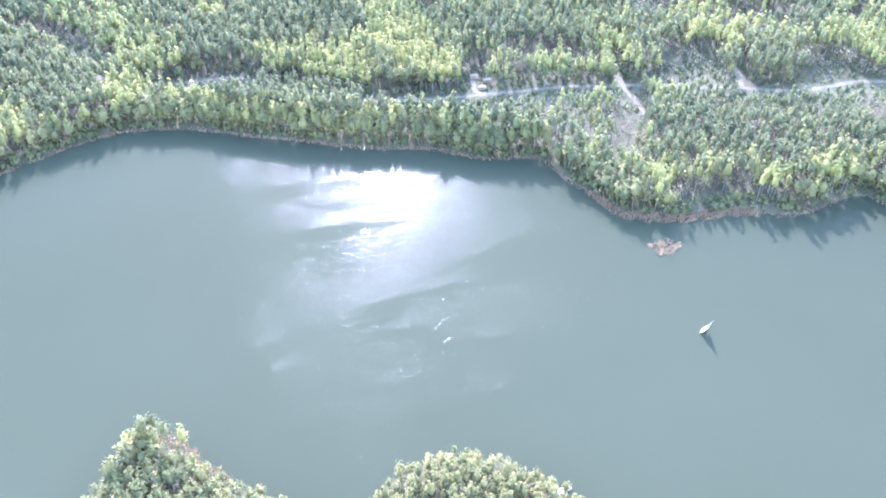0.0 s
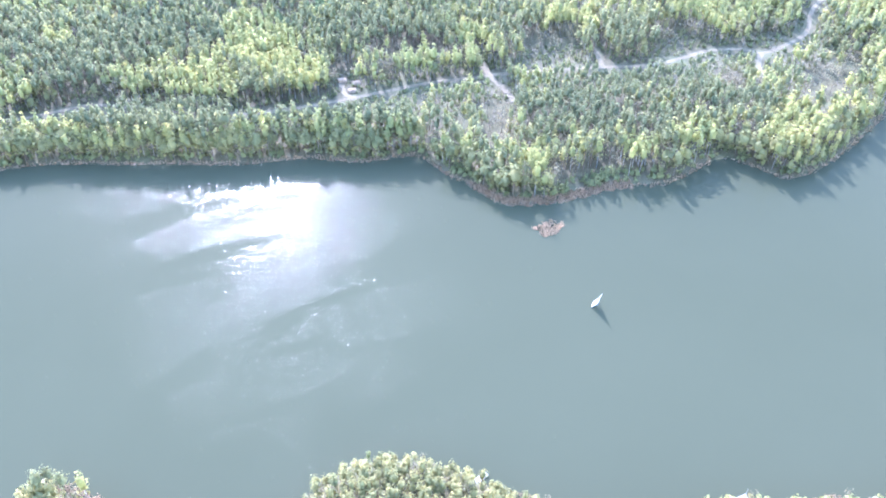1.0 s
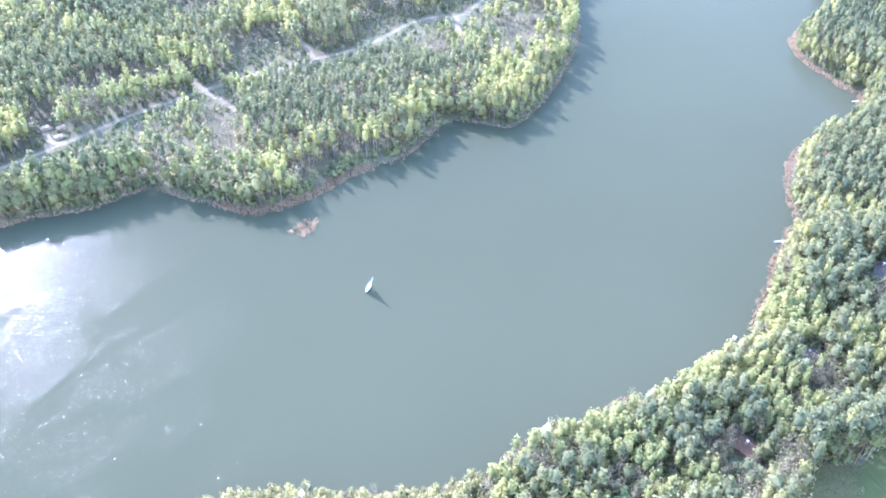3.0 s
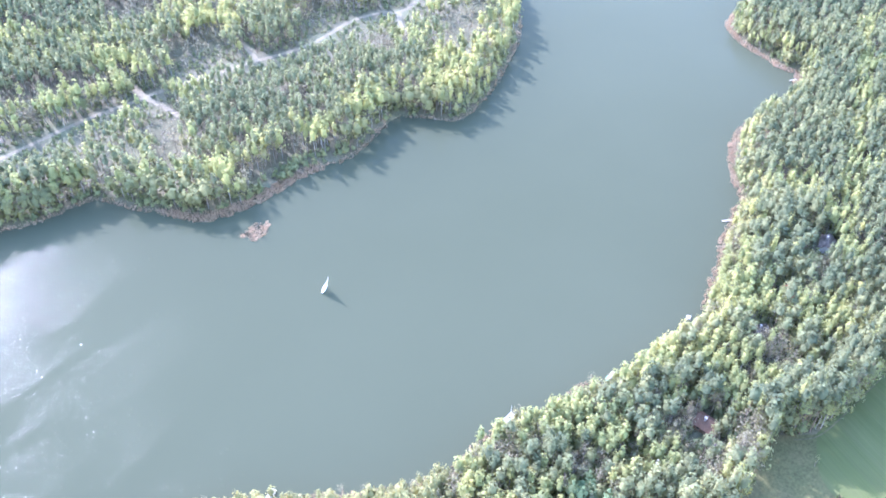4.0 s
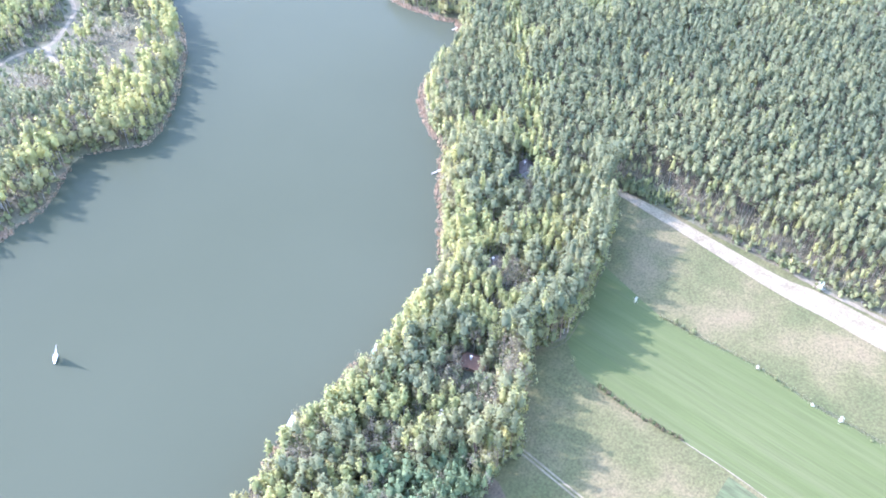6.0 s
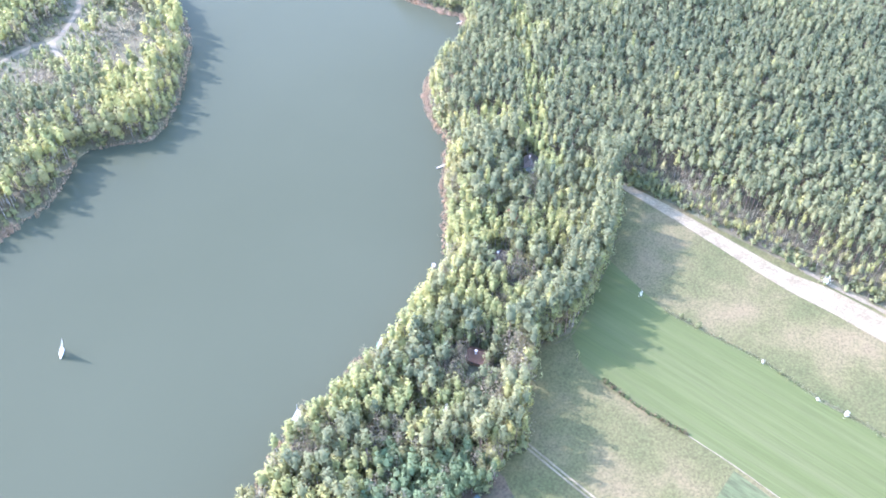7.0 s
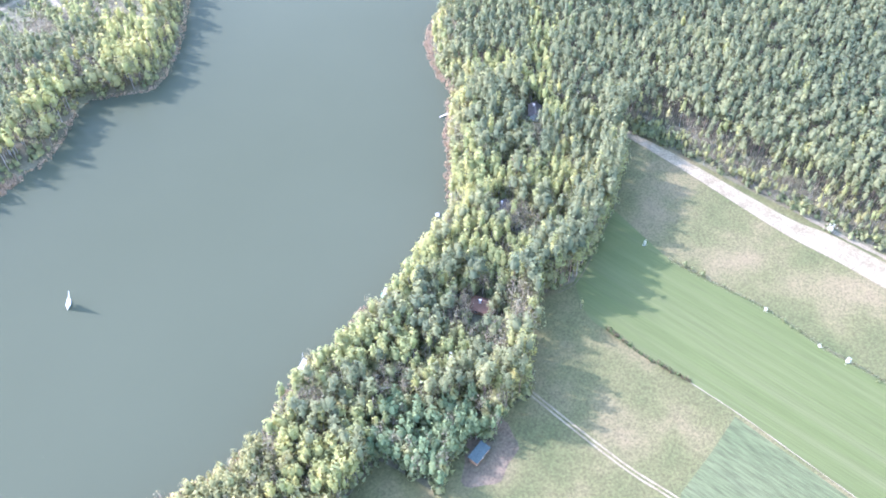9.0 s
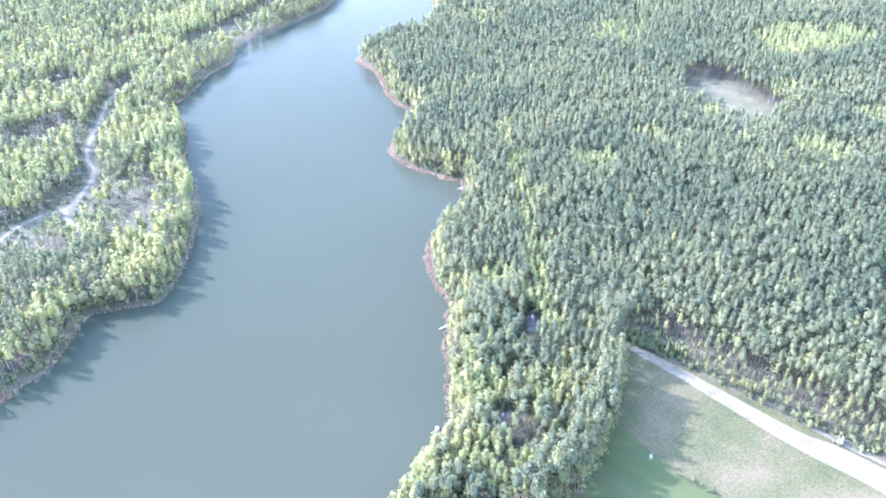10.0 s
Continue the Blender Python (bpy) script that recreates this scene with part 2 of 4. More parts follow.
def box(bm, x0, y0, z0, x1, y1, z1, bevel=0.0):
    made = bmesh.ops.create_cube(bm, size=1.0)["verts"]
    for v in made:
        v.co = Vector(((x0 + x1) / 2 + v.co.x * (x1 - x0), (y0 + y1) / 2 + v.co.y * (y1 - y0), (z0 + z1) / 2 + v.co.z * (z1 - z0)))
    if bevel:
        bmesh.ops.bevel(bm, geom=list({e for v in made for e in v.link_edges}), offset=bevel, segments=1, affect="EDGES")
    return bm


def tube(bm, a, b, r0, r1, n=6):
    """A tapered rod from a to b."""
    a, b = Vector(a), Vector(b)
    q = (b - a).to_track_quat("Z", "Y").to_matrix()
    rings = [[bm.verts.new(c + q @ Vector((r * math.cos(2 * math.pi * i / n), r * math.sin(2 * math.pi * i / n), 0))) for i in range(n)] for c, r in ((a, r0), (b, r1))]
    for i in range(n):
        bm.faces.new((rings[0][i], rings[0][(i + 1) % n], rings[1][(i + 1) % n], rings[1][i]))
    bm.faces.new(rings[0][::-1])
    bm.faces.new(rings[1])
    return bm


def strip(name, line, width, z, material, label, category, ragged=0.25):
    """A road or path along a line, with uneven edges."""
    line = smooth_line(line, False, 6) if isinstance(line, list) else line
    d = np.gradient(line, axis=0)
    nrm = np.stack([-d[:, 1], d[:, 0]], 1) / (np.linalg.norm(d, axis=1)[:, None] + 1e-9)
    g = np.random.default_rng(len(line))
    wl, wr = [width / 2 * (1 + ragged * g.normal(0, 1, len(line))[:, None]) for _ in range(2)]
    v = np.zeros((2 * len(line), 3))
    v[0::2, :2], v[1::2, :2], v[:, 2] = line + nrm * wl, line - nrm * wr, z
    f = [(2 * i, 2 * i + 1, 2 * i + 3, 2 * i + 2) for i in range(len(line) - 1)]
    return tagged(new(name, mesh_np(name, v, f, [material])), label, category, kind="structure")


def sheet(name, outline, z, material, label, category):
    """A level patch of ground with a given outline."""
    bm = bmesh.new()
    bm.faces.new([bm.verts.new((x, y, z)) for x, y in outline])
    bmesh.ops.triangulate(bm, faces=bm.faces)
    me = bpy.data.meshes.new(name)
    bmesh.ops.recalc_face_normals(bm, faces=bm.faces)
    if sum(f.normal.z for f in bm.faces) < 0:
        bmesh.ops.reverse_faces(bm, faces=bm.faces)
    bm.to_mesh(me)
    bm.free()
    me.materials.append(material)
    return tagged(new(name, me), label, category, kind="structure")


# ---- ground and water ----
gx = np.concatenate([[-6000, -2500, -1200, -700], np.arange(-420, 962, 4.0), [1200, 2000, 6000]])
gy = np.concatenate([[-6000, -2000, -800, -350], np.arange(-140, 722, 4.0), [900, 1500, 6000]])
GX, GY = np.meshgrid(gx, gy)
gp = np.stack([GX.ravel(), GY.ravel()], 1)
gz = height_of(shore_dist(gp))
gi = np.arange(gp.shape[0]).reshape(GX.shape)
gf = np.stack([gi[:-1, :-1], gi[:-1, 1:], gi[1:, 1:], gi[1:, :-1]], -1).reshape(-1, 4)
tagged(new("ground", mesh_np("ground", np.column_stack([gp, gz]), gf, [FLOOR], smooth=True)), "brown leaf-littered forest floor round the lake", "ground", kind="structure")
wv = [(-420, 40, 0), (950, 40, 0), (950, 560, 0), (-420, 560, 0)]
tagged(new("water", mesh_np("water", wv, [(0, 1, 2, 3)], [WATER])), "grey-green lake water with wind ripples and sun glitter", "lake", kind="structure")
sheet("meadow_ground", FIELD, LAND + 0.03, DRY, "dry yellowish meadow grass beside the wood", "meadow")
LINE_A = [(246, 60), (238, 45), (230, 29), (227, 13), (224, -9), (217, -31), (215, -41), (212, -55), (207, -76), (198, -118)]
LINE_B = [(202, 57), (190, 47), (186, 37), (182, 22), (180, 6), (176, -12), (170, -33), (163, -57), (158, -73), (146, -118)]
sheet("crop_field", list(smooth_line(LINE_A)) + list(smooth_line(LINE_B))[::-1], LAND + 0.08, CROP, "fresh green sown field in long strips", "field")
sheet("pale_field", [(174, -13), (168, -34), (161, -58), (156, -74), (144, -118), (112, -118), (119, -50), (132, -8), (139, -6), (157, -10)], LAND + 0.07, PALE, "pale green young crop field with a straight edge", "field")
SAND_T = [(298, 80), (295, 73), (289, 47), (281, 19), (274, -7), (273, -23), (268, -45), (264, -62), (256, -110)]
SAND_B = [(292, 76), (290, 70), (281, 41), (272, 15), (264, -9), (260, -28), (255, -47), (251, -64), (242, -110)]
sheet("sand_strip", list(smooth_line(SAND_T)) + list(smooth_line(SAND_B))[::-1], LAND + 0.10, SAND, "broad pale bare sand strip along the pine wood", "sand track")
strip("forest_track", [(288, 20), (281, -6), (278, -13), (275, -24), (271, -44), (266, -66)], 2.2, LAND + 0.13, DIRT, "pale dirt track at the edge of the pines", "track")
for k in (-0.75, 0.75):
    strip("wheel_rut", [(150 + k, 54), (149 + k, 49), (145 + k, 35), (141.5 + k, 22), (138.5 + k, 9), (136 + k, -8), (133 + k, -18), (126 + k, -45)], 0.65, LAND + 0.12, SAND, "worn sandy wheel rut of the farm track", "track", 0.12)
strip("edge_path", [(262, 61), (245, 58), (230, 57), (217, 56), (202, 56), (194, 60)], 0.45, LAND + 0.11, BRASH, "narrow trodden path along the wood", "path", 0.2)
strip("forest_road", ROAD, 2.7, LAND + 0.06, DIRT, "pale gravel forest road on the far bank", "road", 0.12)
SPURS = [[(161, 410), (161, 400), (160, 389)], [(93, 414), (95, 402), (97, 389), (102, 372), (104, 364)], [(253, 386), (247, 377), (244, 370), (239, 354)], [(20, 381), (16, 392), (18, 402)]]
for sp in SPURS:
    strip("logging_track", sp, 2.8, LAND + 0.055, DIRT, "rutted pale logging track off the forest road", "track", 0.2)
CLEAR = [(20, 401, 11), (98, 374, 9), (96, 362, 11), (91, 345, 11), (87, 327, 11), (143, 412, 15), (128, 410, 10), (204, 404, 12), (216, 408, 12), (125, 472, 17), (266, 349, 17), (286, 349, 12), (252, 354, 9), (301, 476, 16), (320, 470, 14), (261, 398, 11), (372, 526, 16), (590, 110, 20), (573, 80, 16)]
for k, (x, y, r) in enumerate(CLEAR):
    a = np.linspace(0, 2 * math.pi, 28, endpoint=False)
    rr = r * (1 + 0.14 * np.sin(3 * a + x) + 0.08 * np.sin(7 * a + y))
    sheet("felled_patch", [(x + q * math.cos(t), y + q * math.sin(t)) for t, q in zip(a, rr)], LAND + 0.012 + 0.0012 * k, BRASH if y > 200 else STUBBLE, "felled bare patch with brushwood in the forest", "clearing")


# ---- trees ----
def crown_leaves(g, centres, radii, n, size, flat=0.8, droop=0.0):
    """n leaf clumps as small tilted triangles on the upper skins of some clouds of foliage."""
    k = g.integers(0, len(centres), n)
    d = g.normal(0, 1, (n, 3))
    d[:, 2] = d[:, 2] * flat + 0.25
    d /= np.linalg.norm(d, axis=1)[:, None]
    pos = centres[k] + d * radii[k] * g.uniform(0.74, 1.24, (n, 1))
    nrm = d + g.normal(0, 0.33, (n, 3))
    nrm /= np.linalg.norm(nrm, axis=1)[:, None]
    t = np.cross(nrm, g.normal(0, 1, (n, 3)))
    t /= np.linalg.norm(t, axis=1)[:, None]
    b = np.cross(nrm, t)
    s = size * g.uniform(0.65, 1.35, (n, 1))
    tri = np.stack([pos + t * s, pos - t * s * 0.5 + b * s * 0.87, pos - t * s * 0.5 - b * s * 0.87], 1)
    tri[:, 0, 2] -= droop * s[:, 0]
    return tri.reshape(-1, 3)


def rods(segs, n=3):
    """Tapered rods without caps as arrays of triangles."""
    vs, fs = [], []
    for a, b, r0, r1 in segs:
        a, b = np.array(a, float), np.array(b, float)
        d = (b - a) / (np.linalg.norm(b - a) + 1e-9)
        u = np.cross(d, (0.3, 0.9, 0.1))
        u /= np.linalg.norm(u)
        w = np.cross(d, u)
        o = len(vs)
        for c, r in ((a, r0), (b, r1)):
            vs += [c + r * (math.cos(2 * math.pi * i / n) * u + math.sin(2 * math.pi * i / n) * w) for i in range(n)]
        for i in range(n):
            j = (i + 1) % n
            fs += [(o + i, o + j, o + n + j), (o + i, o + n + j, o + n + i)]
    return np.array(vs), np.array(fs)


ICO = []
for z_, r_, n_, a0 in ((1.0, 0.0, 1, 0), (0.447, 0.894, 5, 0), (-0.447, 0.894, 5, 0.5), (-1.0, 0.0, 1, 0)):
    ICO += [(r_ * math.cos(2 * math.pi * (i + a0) / 5), r_ * math.sin(2 * math.pi * (i + a0) / 5), z_) for i in range(n_)]
ICO = np.array(ICO)
ICO_F = np.array([(0, 1 + i, 1 + (i + 1) % 5) for i in range(5)] + [(1 + i, 6 + i, 1 + (i + 1) % 5) for i in range(5)]
                 + [(1 + (i + 1) % 5, 6 + i, 6 + (i + 1) % 5) for i in range(5)] + [(6 + i, 11, 6 + (i + 1) % 5) for i in range(5)])


# kind: heights; where the crown begins and ends (shares of the height); its radius; how it narrows upwards; spray size
FORMS = {"pine": ((16.5, 20.0), (0.62, 0.97), 2.25, 0.58, 0.45), "birch": ((14.5, 18.5), (0.44, 0.97), 2.05, 0.60, 0.44), "alder": ((11.5, 15.0), (0.34, 0.96), 2.8, 0.46, 0.47),
         "bare": ((11.5, 15.5), (0.46, 0.97), 2.6, 0.40, 0.30), "spruce": ((11.0, 14.0), (0.36, 0.98), 2.3, 0.62, 0.42), "shrub": ((2.4, 3.4), (0.10, 0.95), 1.45, 0.40, 0.34)}
SPRAYS = {"pine": (28, 52, 100), "birch": (32, 54, 100), "alder": (38, 68, 124), "bare": (26, 46, 84), "spruce": (44, 70, 110), "shrub": (18, 30, 44)}


def tree_shape(kind, seed, detail):
    """Trunk with limbs, and crown, as (wood verts, wood tris, leaf verts, leaf tris, leaf normals). The crown is a dark
    heart with limbs' ends round it, each a tuft of small sprays. detail: 0 far, 1, 2 near."""
    g = np.random.default_rng(seed * 17 + len(kind))
    lean = g.normal(0, 0.25, 2)
    (h0, h1), (lo, hi), wide, narrow, size = FORMS[kind]
    h = g.uniform(h0, h1)
    k = (4, 6, 9)[detail]
    u = (np.arange(k) + 0.6) / (k + 0.2)
    girth = wide * np.sqrt(np.clip(1 - (2 * np.clip(0.5 - u, 0, 1)) ** 2 * 0.5, 0, 1)) * (1 - narrow * u ** 1.25)
    tuft = np.clip(0.62 * girth + 0.25, 0.45, 1.5) * g.uniform(0.85, 1.2, k)
    a = np.arange(k) * 2.4 + g.uniform(0, 6) + g.normal(0, 0.35, k)
    z = (lo + (hi - lo) * u) * h - 0.5 * tuft
    out = np.maximum(girth - 0.75 * tuft, 0.0) * g.uniform(0.7, 1.25, k)
    out[-1] *= 0.3
    c = np.column_stack([np.cos(a) * out + lean[0] * z / h, np.sin(a) * out + lean[1] * z / h, z])
    rad = np.column_stack([tuft, tuft, tuft * (1.25 if kind in ("pine", "birch") else 1.0)])
    lv, lf, o = [], [], 0
    if kind != "bare":
        t = g.uniform(0, 6.3)
        ico = np.column_stack([ICO[:, 0] * math.cos(t) - ICO[:, 1] * math.sin(t), ICO[:, 0] * math.sin(t) + ICO[:, 1] * math.cos(t), ICO[:, 2]])
        ico = ico * g.uniform(0.75, 1.05, (12, 1)) * (wide * 0.60, wide * 0.60, (hi - lo) * h * 0.38)
        ico[:, :2] *= 1 - narrow * 0.8 * np.clip(ico[:, 2:] / ((hi - lo) * h), 0, 1)
        ico[:, 2] += (lo + hi) / 2 * h - 0.6
        ico[:, :2] += np.outer(ico[:, 2] / h, lean)
        lv.append(ico)
        lf.append(ICO_F)
        o = 12
    n = SPRAYS[kind][detail]
    sp = crown_leaves(g, c, rad, n, size * (1.42, 1.14, 0.9)[detail], 0.9, 0.3 if kind in ("birch", "spruce") else 0.0)
    lv.append(sp)
    lf.append(np.arange(len(sp)).reshape(-1, 3) + o)
    r = 0.0085 * h
    segs = [((0, 0, -0.3), (lean[0], lean[1], h * 0.9), r, r * 0.25)]
    for i in range(k) if detail == 2 or kind == "bare" else ():
        zb = max(z[i] - 0.1 * h, 0.2 * h)
        q_ = zb / h
        segs.append(((lean[0] * q_, lean[1] * q_, zb), tuple(c[i]), r * 0.32, r * 0.1))
        if kind == "bare":
            segs.append((tuple(c[i]), tuple(c[i] + g.normal(0, 0.8, 3) + (0, 0, 1.0)), r * 0.14, r * 0.05))
    wv, wf = rods(segs, 3)
    lv = np.vstack(lv)
    # foliage catches light as a soft mass: normals lean outwards from its tufts and from the whole crown, each spray its own way
    near_c = np.argmin((((lv[:, None] - c[None]) / rad[None]) ** 2).sum(-1), 1)
    out_a = (lv - c[near_c]) / rad[near_c]
    out_b = np.column_stack([lv[:, 0] - lean[0] * 0.7, lv[:, 1] - lean[1] * 0.7, 0.5 * (lv[:, 2] - c[:, 2].mean())]) / wide
    own = np.vstack([np.zeros((o, 3)), np.repeat(g.normal(0, 0.32, (n, 3)), 3, 0)])
    ln = 0.6 * out_a / (np.linalg.norm(out_a, axis=1)[:, None] + 1e-6) + 0.45 * out_b + (0, 0, 0.65) + own
    ln /= np.linalg.norm(ln, axis=1)[:, None] + 1e-6
    return wv, wf, lv, np.vstack(lf), ln


KINDS = {"pine": (PINE_B, PINE_L), "birch": (BIRCH_B, BIRCH_L), "alder": (GREY_B, ALDER_L), "bare": (GREY_B, BARE_L), "spruce": (GREY_B, SPRUCE_L), "shrub": (GREY_B, SHRUB_L)}
WORDS = {"pine": "grey-green Scots pine with a bare reddish trunk", "birch": "slender birch in fresh yellow-green spring leaf", "alder": "round-crowned lakeside alder in pale young leaf",
         "bare": "leafless grey-brown tree with fine twigs", "spruce": "bushy young conifer, fresh green", "shrub": "low green shrub"}
SHAPES = {}


def shape(kind, v, detail):
    if (kind, v, detail) not in SHAPES:
        SHAPES[kind, v, detail] = tree_shape(kind, v, detail)
    return SHAPES[kind, v, detail]


# where trees stand: a jittered grid over the land in the sector that the place shows
BIRCHES = [(-55, 396, 18), (-26, 427, 22), (-7, 398, 17), (-30, 452, 19), (-162, 376, 14), (-133, 455, 9), (151, 424, 16), (56, 400, 14), (92, 420, 12), (228, 424, 20), (145, 292, 13), (97, 304, 10), (177, 304, 10), (-93, 406, 12), (-211, 340, 11)]
BIRCHES_EAST = [(321, 488, 24), (258, 420, 20), (328, 402, 24), (496, 530, 28), (435, 510, 30), (263, 371, 10), (231, 304, 17), (296, 327, 9), (625, 308, 17), (640, 195, 27), (415, 178, 10), (380, 158, 9), (334, 126, 8), (299, 139, 10)]
BIRCHES_BELT = [(86, 96, 6), (78, 99, 5), (507, 23, 16), (228, 108, 12), (241, 86, 10), (281, 101, 7), (195, 97, 10), (195, 82, 10), (296, 145, 6), (303, 139, 5), (295, 120, 6), (287, 111, 5), (278, 98, 6), (164, 109, 6), (125, 113, 6), (107, 91, 5), (143, 78, 4), (137, 92, 4), (429, 138, 13), (690, 66, 34), (719, 36, 20), (571, 3, 15), (480, 118, 9), (528, 96, 9), (590, 58, 9), (178, 109, 8), (188, 82, 8), (141, 92, 6), (135, 108, 9), (89, 91, 9), (93, 109, 7), (148, 78, 5)]
BARES = [(164, 80, 9), (178, 70, 6), (167, 66, 6), (155, 66, 4), (262, 104, 6), (271, 108, 5), (166, 86, 6), (176, 70, 6), (126, 91, 6), (109, 109, 5), (219, 95, 6), (211, 82, 8), (289, 46, 4), (277, 8, 4), (44, 398, 10), (-100, 393, 10), (153, 331, 8), (219, 350, 14)]
SPRUCES = [(105, 82, 6), (104, 72, 7), (104, 64, 7), (112, 64, 8), (118, 60, 8), (126, 59, 7), (128, 66, 7), (118, 70, 8), (110, 74, 7), (120, 84, 6), (-10, 455, 9), (12, 470, 10)]
RIDE = [(445, 205), (418, 188), (386, 168), (357, 149), (328, 131), (300, 118), (283, 104)]   # birches along a forest ride


g = np.random.default_rng(11)
beds = []
for step, side in ((3.4, 0), (3.0, 1), (3.3, 2)):   # the far bank, the near and east bank, the distant east
    tx, ty = np.meshgrid(np.arange(-300, 900, step), np.arange(-80, 780, step))
    p = np.stack([tx.ravel(), ty.ravel()], 1) + g.uniform(-0.42, 0.42, (tx.size, 2)) * step
    north, away = p[:, 1] > 0.42 * p[:, 0] + 195, np.hypot(p[:, 0], p[:, 1]) > 480
    beds.append(p[np.where(north & ~(away & (p[:, 0] > 250)), 0, np.where(away, 2, 1)) == side])
tx, ty = np.meshgrid(np.arange(-150, 50, 2.7), np.arange(325, 375, 2.7))   # a closer row on the sunny far shore
p = np.stack([tx.ravel(), ty.ravel()], 1) + g.uniform(-0.8, 0.8, (tx.size, 2))
sp_ = shore_dist(p)
beds.append(p[(sp_ > 3.5) & (sp_ < 11)])
tx, ty = np.meshgrid(np.arange(70, 310, 2.9), np.arange(0, 110, 2.9))   # and along the fields
p = np.stack([tx.ravel(), ty.ravel()], 1) + g.uniform(-0.8, 0.8, (tx.size, 2))
beds.append(p[~inside(p, FIELD) & (far_from(p, FIELD, True) < 7) & (p[:, 0] < 296)])
q = np.vstack(beds)
head = np.degrees(np.arctan2(q[:, 0], q[:, 1]))
dist = np.hypot(q[:, 0], q[:, 1])
q = q[(head > -47) & (head < 101) & (dist > 95) & ((dist < 580) | ((head > 30) & (dist * np.cos(np.radians(head - 61)) < 815)))]
s = shore_dist(q)
bank_gap = np.where(q[:, 1] > 0.42 * q[:, 0] + 195, 2.4, np.where(q[:, 0] > 230, 1.6, np.where((q[:, 0] > 90) & (q[:, 0] < 215), 3.2, 1.5))) + 0.8 * wobble(q, 7, 2)
q, s = q[s > bank_gap], s[s > bank_gap]
sight_gap = np.zeros(len(q), bool)   # strips left treeless on the forest road's lake side, to keep it in sight
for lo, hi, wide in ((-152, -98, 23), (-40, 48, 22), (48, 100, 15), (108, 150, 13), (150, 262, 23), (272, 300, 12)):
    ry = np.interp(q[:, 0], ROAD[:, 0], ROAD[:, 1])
    sight_gap |= (q[:, 0] > lo) & (q[:, 0] < hi) & (q[:, 1] < ry + 1) & (q[:, 1] > ry - wide - 3 * wobble(q, 9, 4)) & (q[:, 1] > 330)
keep = ~inside(q, FIELD) & ~sight_gap & (far_from(q, ROAD) > 3.4 + 1.2 * wobble(q, 20, 3))
for sp in SPURS:
    keep &= far_from(q, np.array(sp, float)) > 3.0
for lo, hi, deep, lane in ((255, 395, 20, 6.0), (470, 660, 20, 6.0)):   # trees left out lakeward of the eastern road, so that it shows
    part_of = ROAD[(ROAD[:, 0] > lo) & (ROAD[:, 0] < hi)]
    for k in np.arange(0, deep, 5.0):
        keep &= far_from(q + k * np.array((0.56, 0.83)), part_of) > lane
for i, (x, y) in enumerate(HOUSES):
    keep &= np.hypot(q[:, 0] - x, q[:, 1] - y) > (4.6 if i < 4 else 3.6)
    if i in (0, 1):   # trees also left out to the south-west, so that the roofs show
        for k, wide in ((5.5, 3.6), (10.0, 3.0)):
            keep &= np.hypot(q[:, 0] - x + 0.9 * k, q[:, 1] - y + 0.4 * k) > wide
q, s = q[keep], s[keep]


def within(circles, grow=1.0):
    out = np.zeros(len(q), bool)
    for x, y, r in circles:
        out |= np.hypot(q[:, 0] - x, q[:, 1] - y) < r * grow * (1 + 0.2 * wobble(q, 6, int(r)))
    return out


u = g.uniform(0, 1, len(q))
bare_ground = within(CLEAR, 0.95) | within([(x - 0.3 * r, y - (13 if y > 200 else 14), 0.7 * r) for x, y, r in CLEAR if y > 395 or y < 200]) | within([(x - 26, y - 8, r) for x, y, r in CLEAR if y < 200])
far_bank = q[:, 1] > 0.42 * q[:, 0] + 195
mood = wobble(q, 26, 8)
kind = np.where(u < 0.85, "pine", np.where(u < 0.92, "birch", np.where(u < 0.97, "alder", "bare"))).astype(object)
fb = far_bank
share = np.clip(0.70 + 0.75 * mood, 0.05, 0.95)
kind[fb] = np.where(u < share, "pine", np.where(u < share + (1 - share) * 0.55, "birch", np.where(u < share + (1 - share) * 0.75, "alder", "bare")))[fb]
belt_zone = (q[:, 1] < 160) & (q[:, 0] < 265)
kind[belt_zone] = np.where(u < 0.46, "pine", np.where(u < 0.66, "birch", np.where(u < 0.86, "alder", "bare")))[belt_zone]
light_zone = far_bank & (q[:, 0] > 225)
kind[light_zone] = np.where(u < 0.28, "pine", np.where(u < 0.72, "birch", np.where(u < 0.92, "alder", "bare")))[light_zone]
edge = (s < 9) & (u < 0.7)
kind[edge] = np.where(g.uniform(0, 1, len(q)) < np.where(far_bank, 0.75, 0.5), "alder", "birch")[edge]
near = (q[:, 1] < 160) & (q[:, 0] < 90)
kind[near] = np.where(u < 0.88, "alder", "bare")[near]
b = (within(BIRCHES + BIRCHES_BELT) & (u < 0.94)) | (within(BIRCHES_EAST) & (u < 0.62)) | ((far_from(q, np.array(RIDE, float)) < 4.5 + 2.0 * wobble(q, 9, 12)) & (u < 0.8))
kind[b] = "birch"
b = within(BARES) & (u < 0.75)
kind[b] = "bare"
b = within(SPRUCES) & (u < 0.8)
kind[b] = "spruce"
kind[bare_ground & far_bank] = "bare"
THIN = [(62, 354, 17), (44, 362, 12), (77, 352, 10), (56, 337, 12), (66, 328, 9)]
thin = (within(THIN) & (g.uniform(0, 1, len(q)) < 0.6)) | (light_zone & (g.uniform(0, 1, len(q)) < 0.22)) | (far_bank & (wobble(q, 16, 9) > 0.95))
ok = (~bare_ground & ~thin) | (far_bank & (u > 0.82)) | (u > 0.985)
q, s, kind, u, fb = q[ok], s[ok], kind[ok], u[ok], fb[ok]
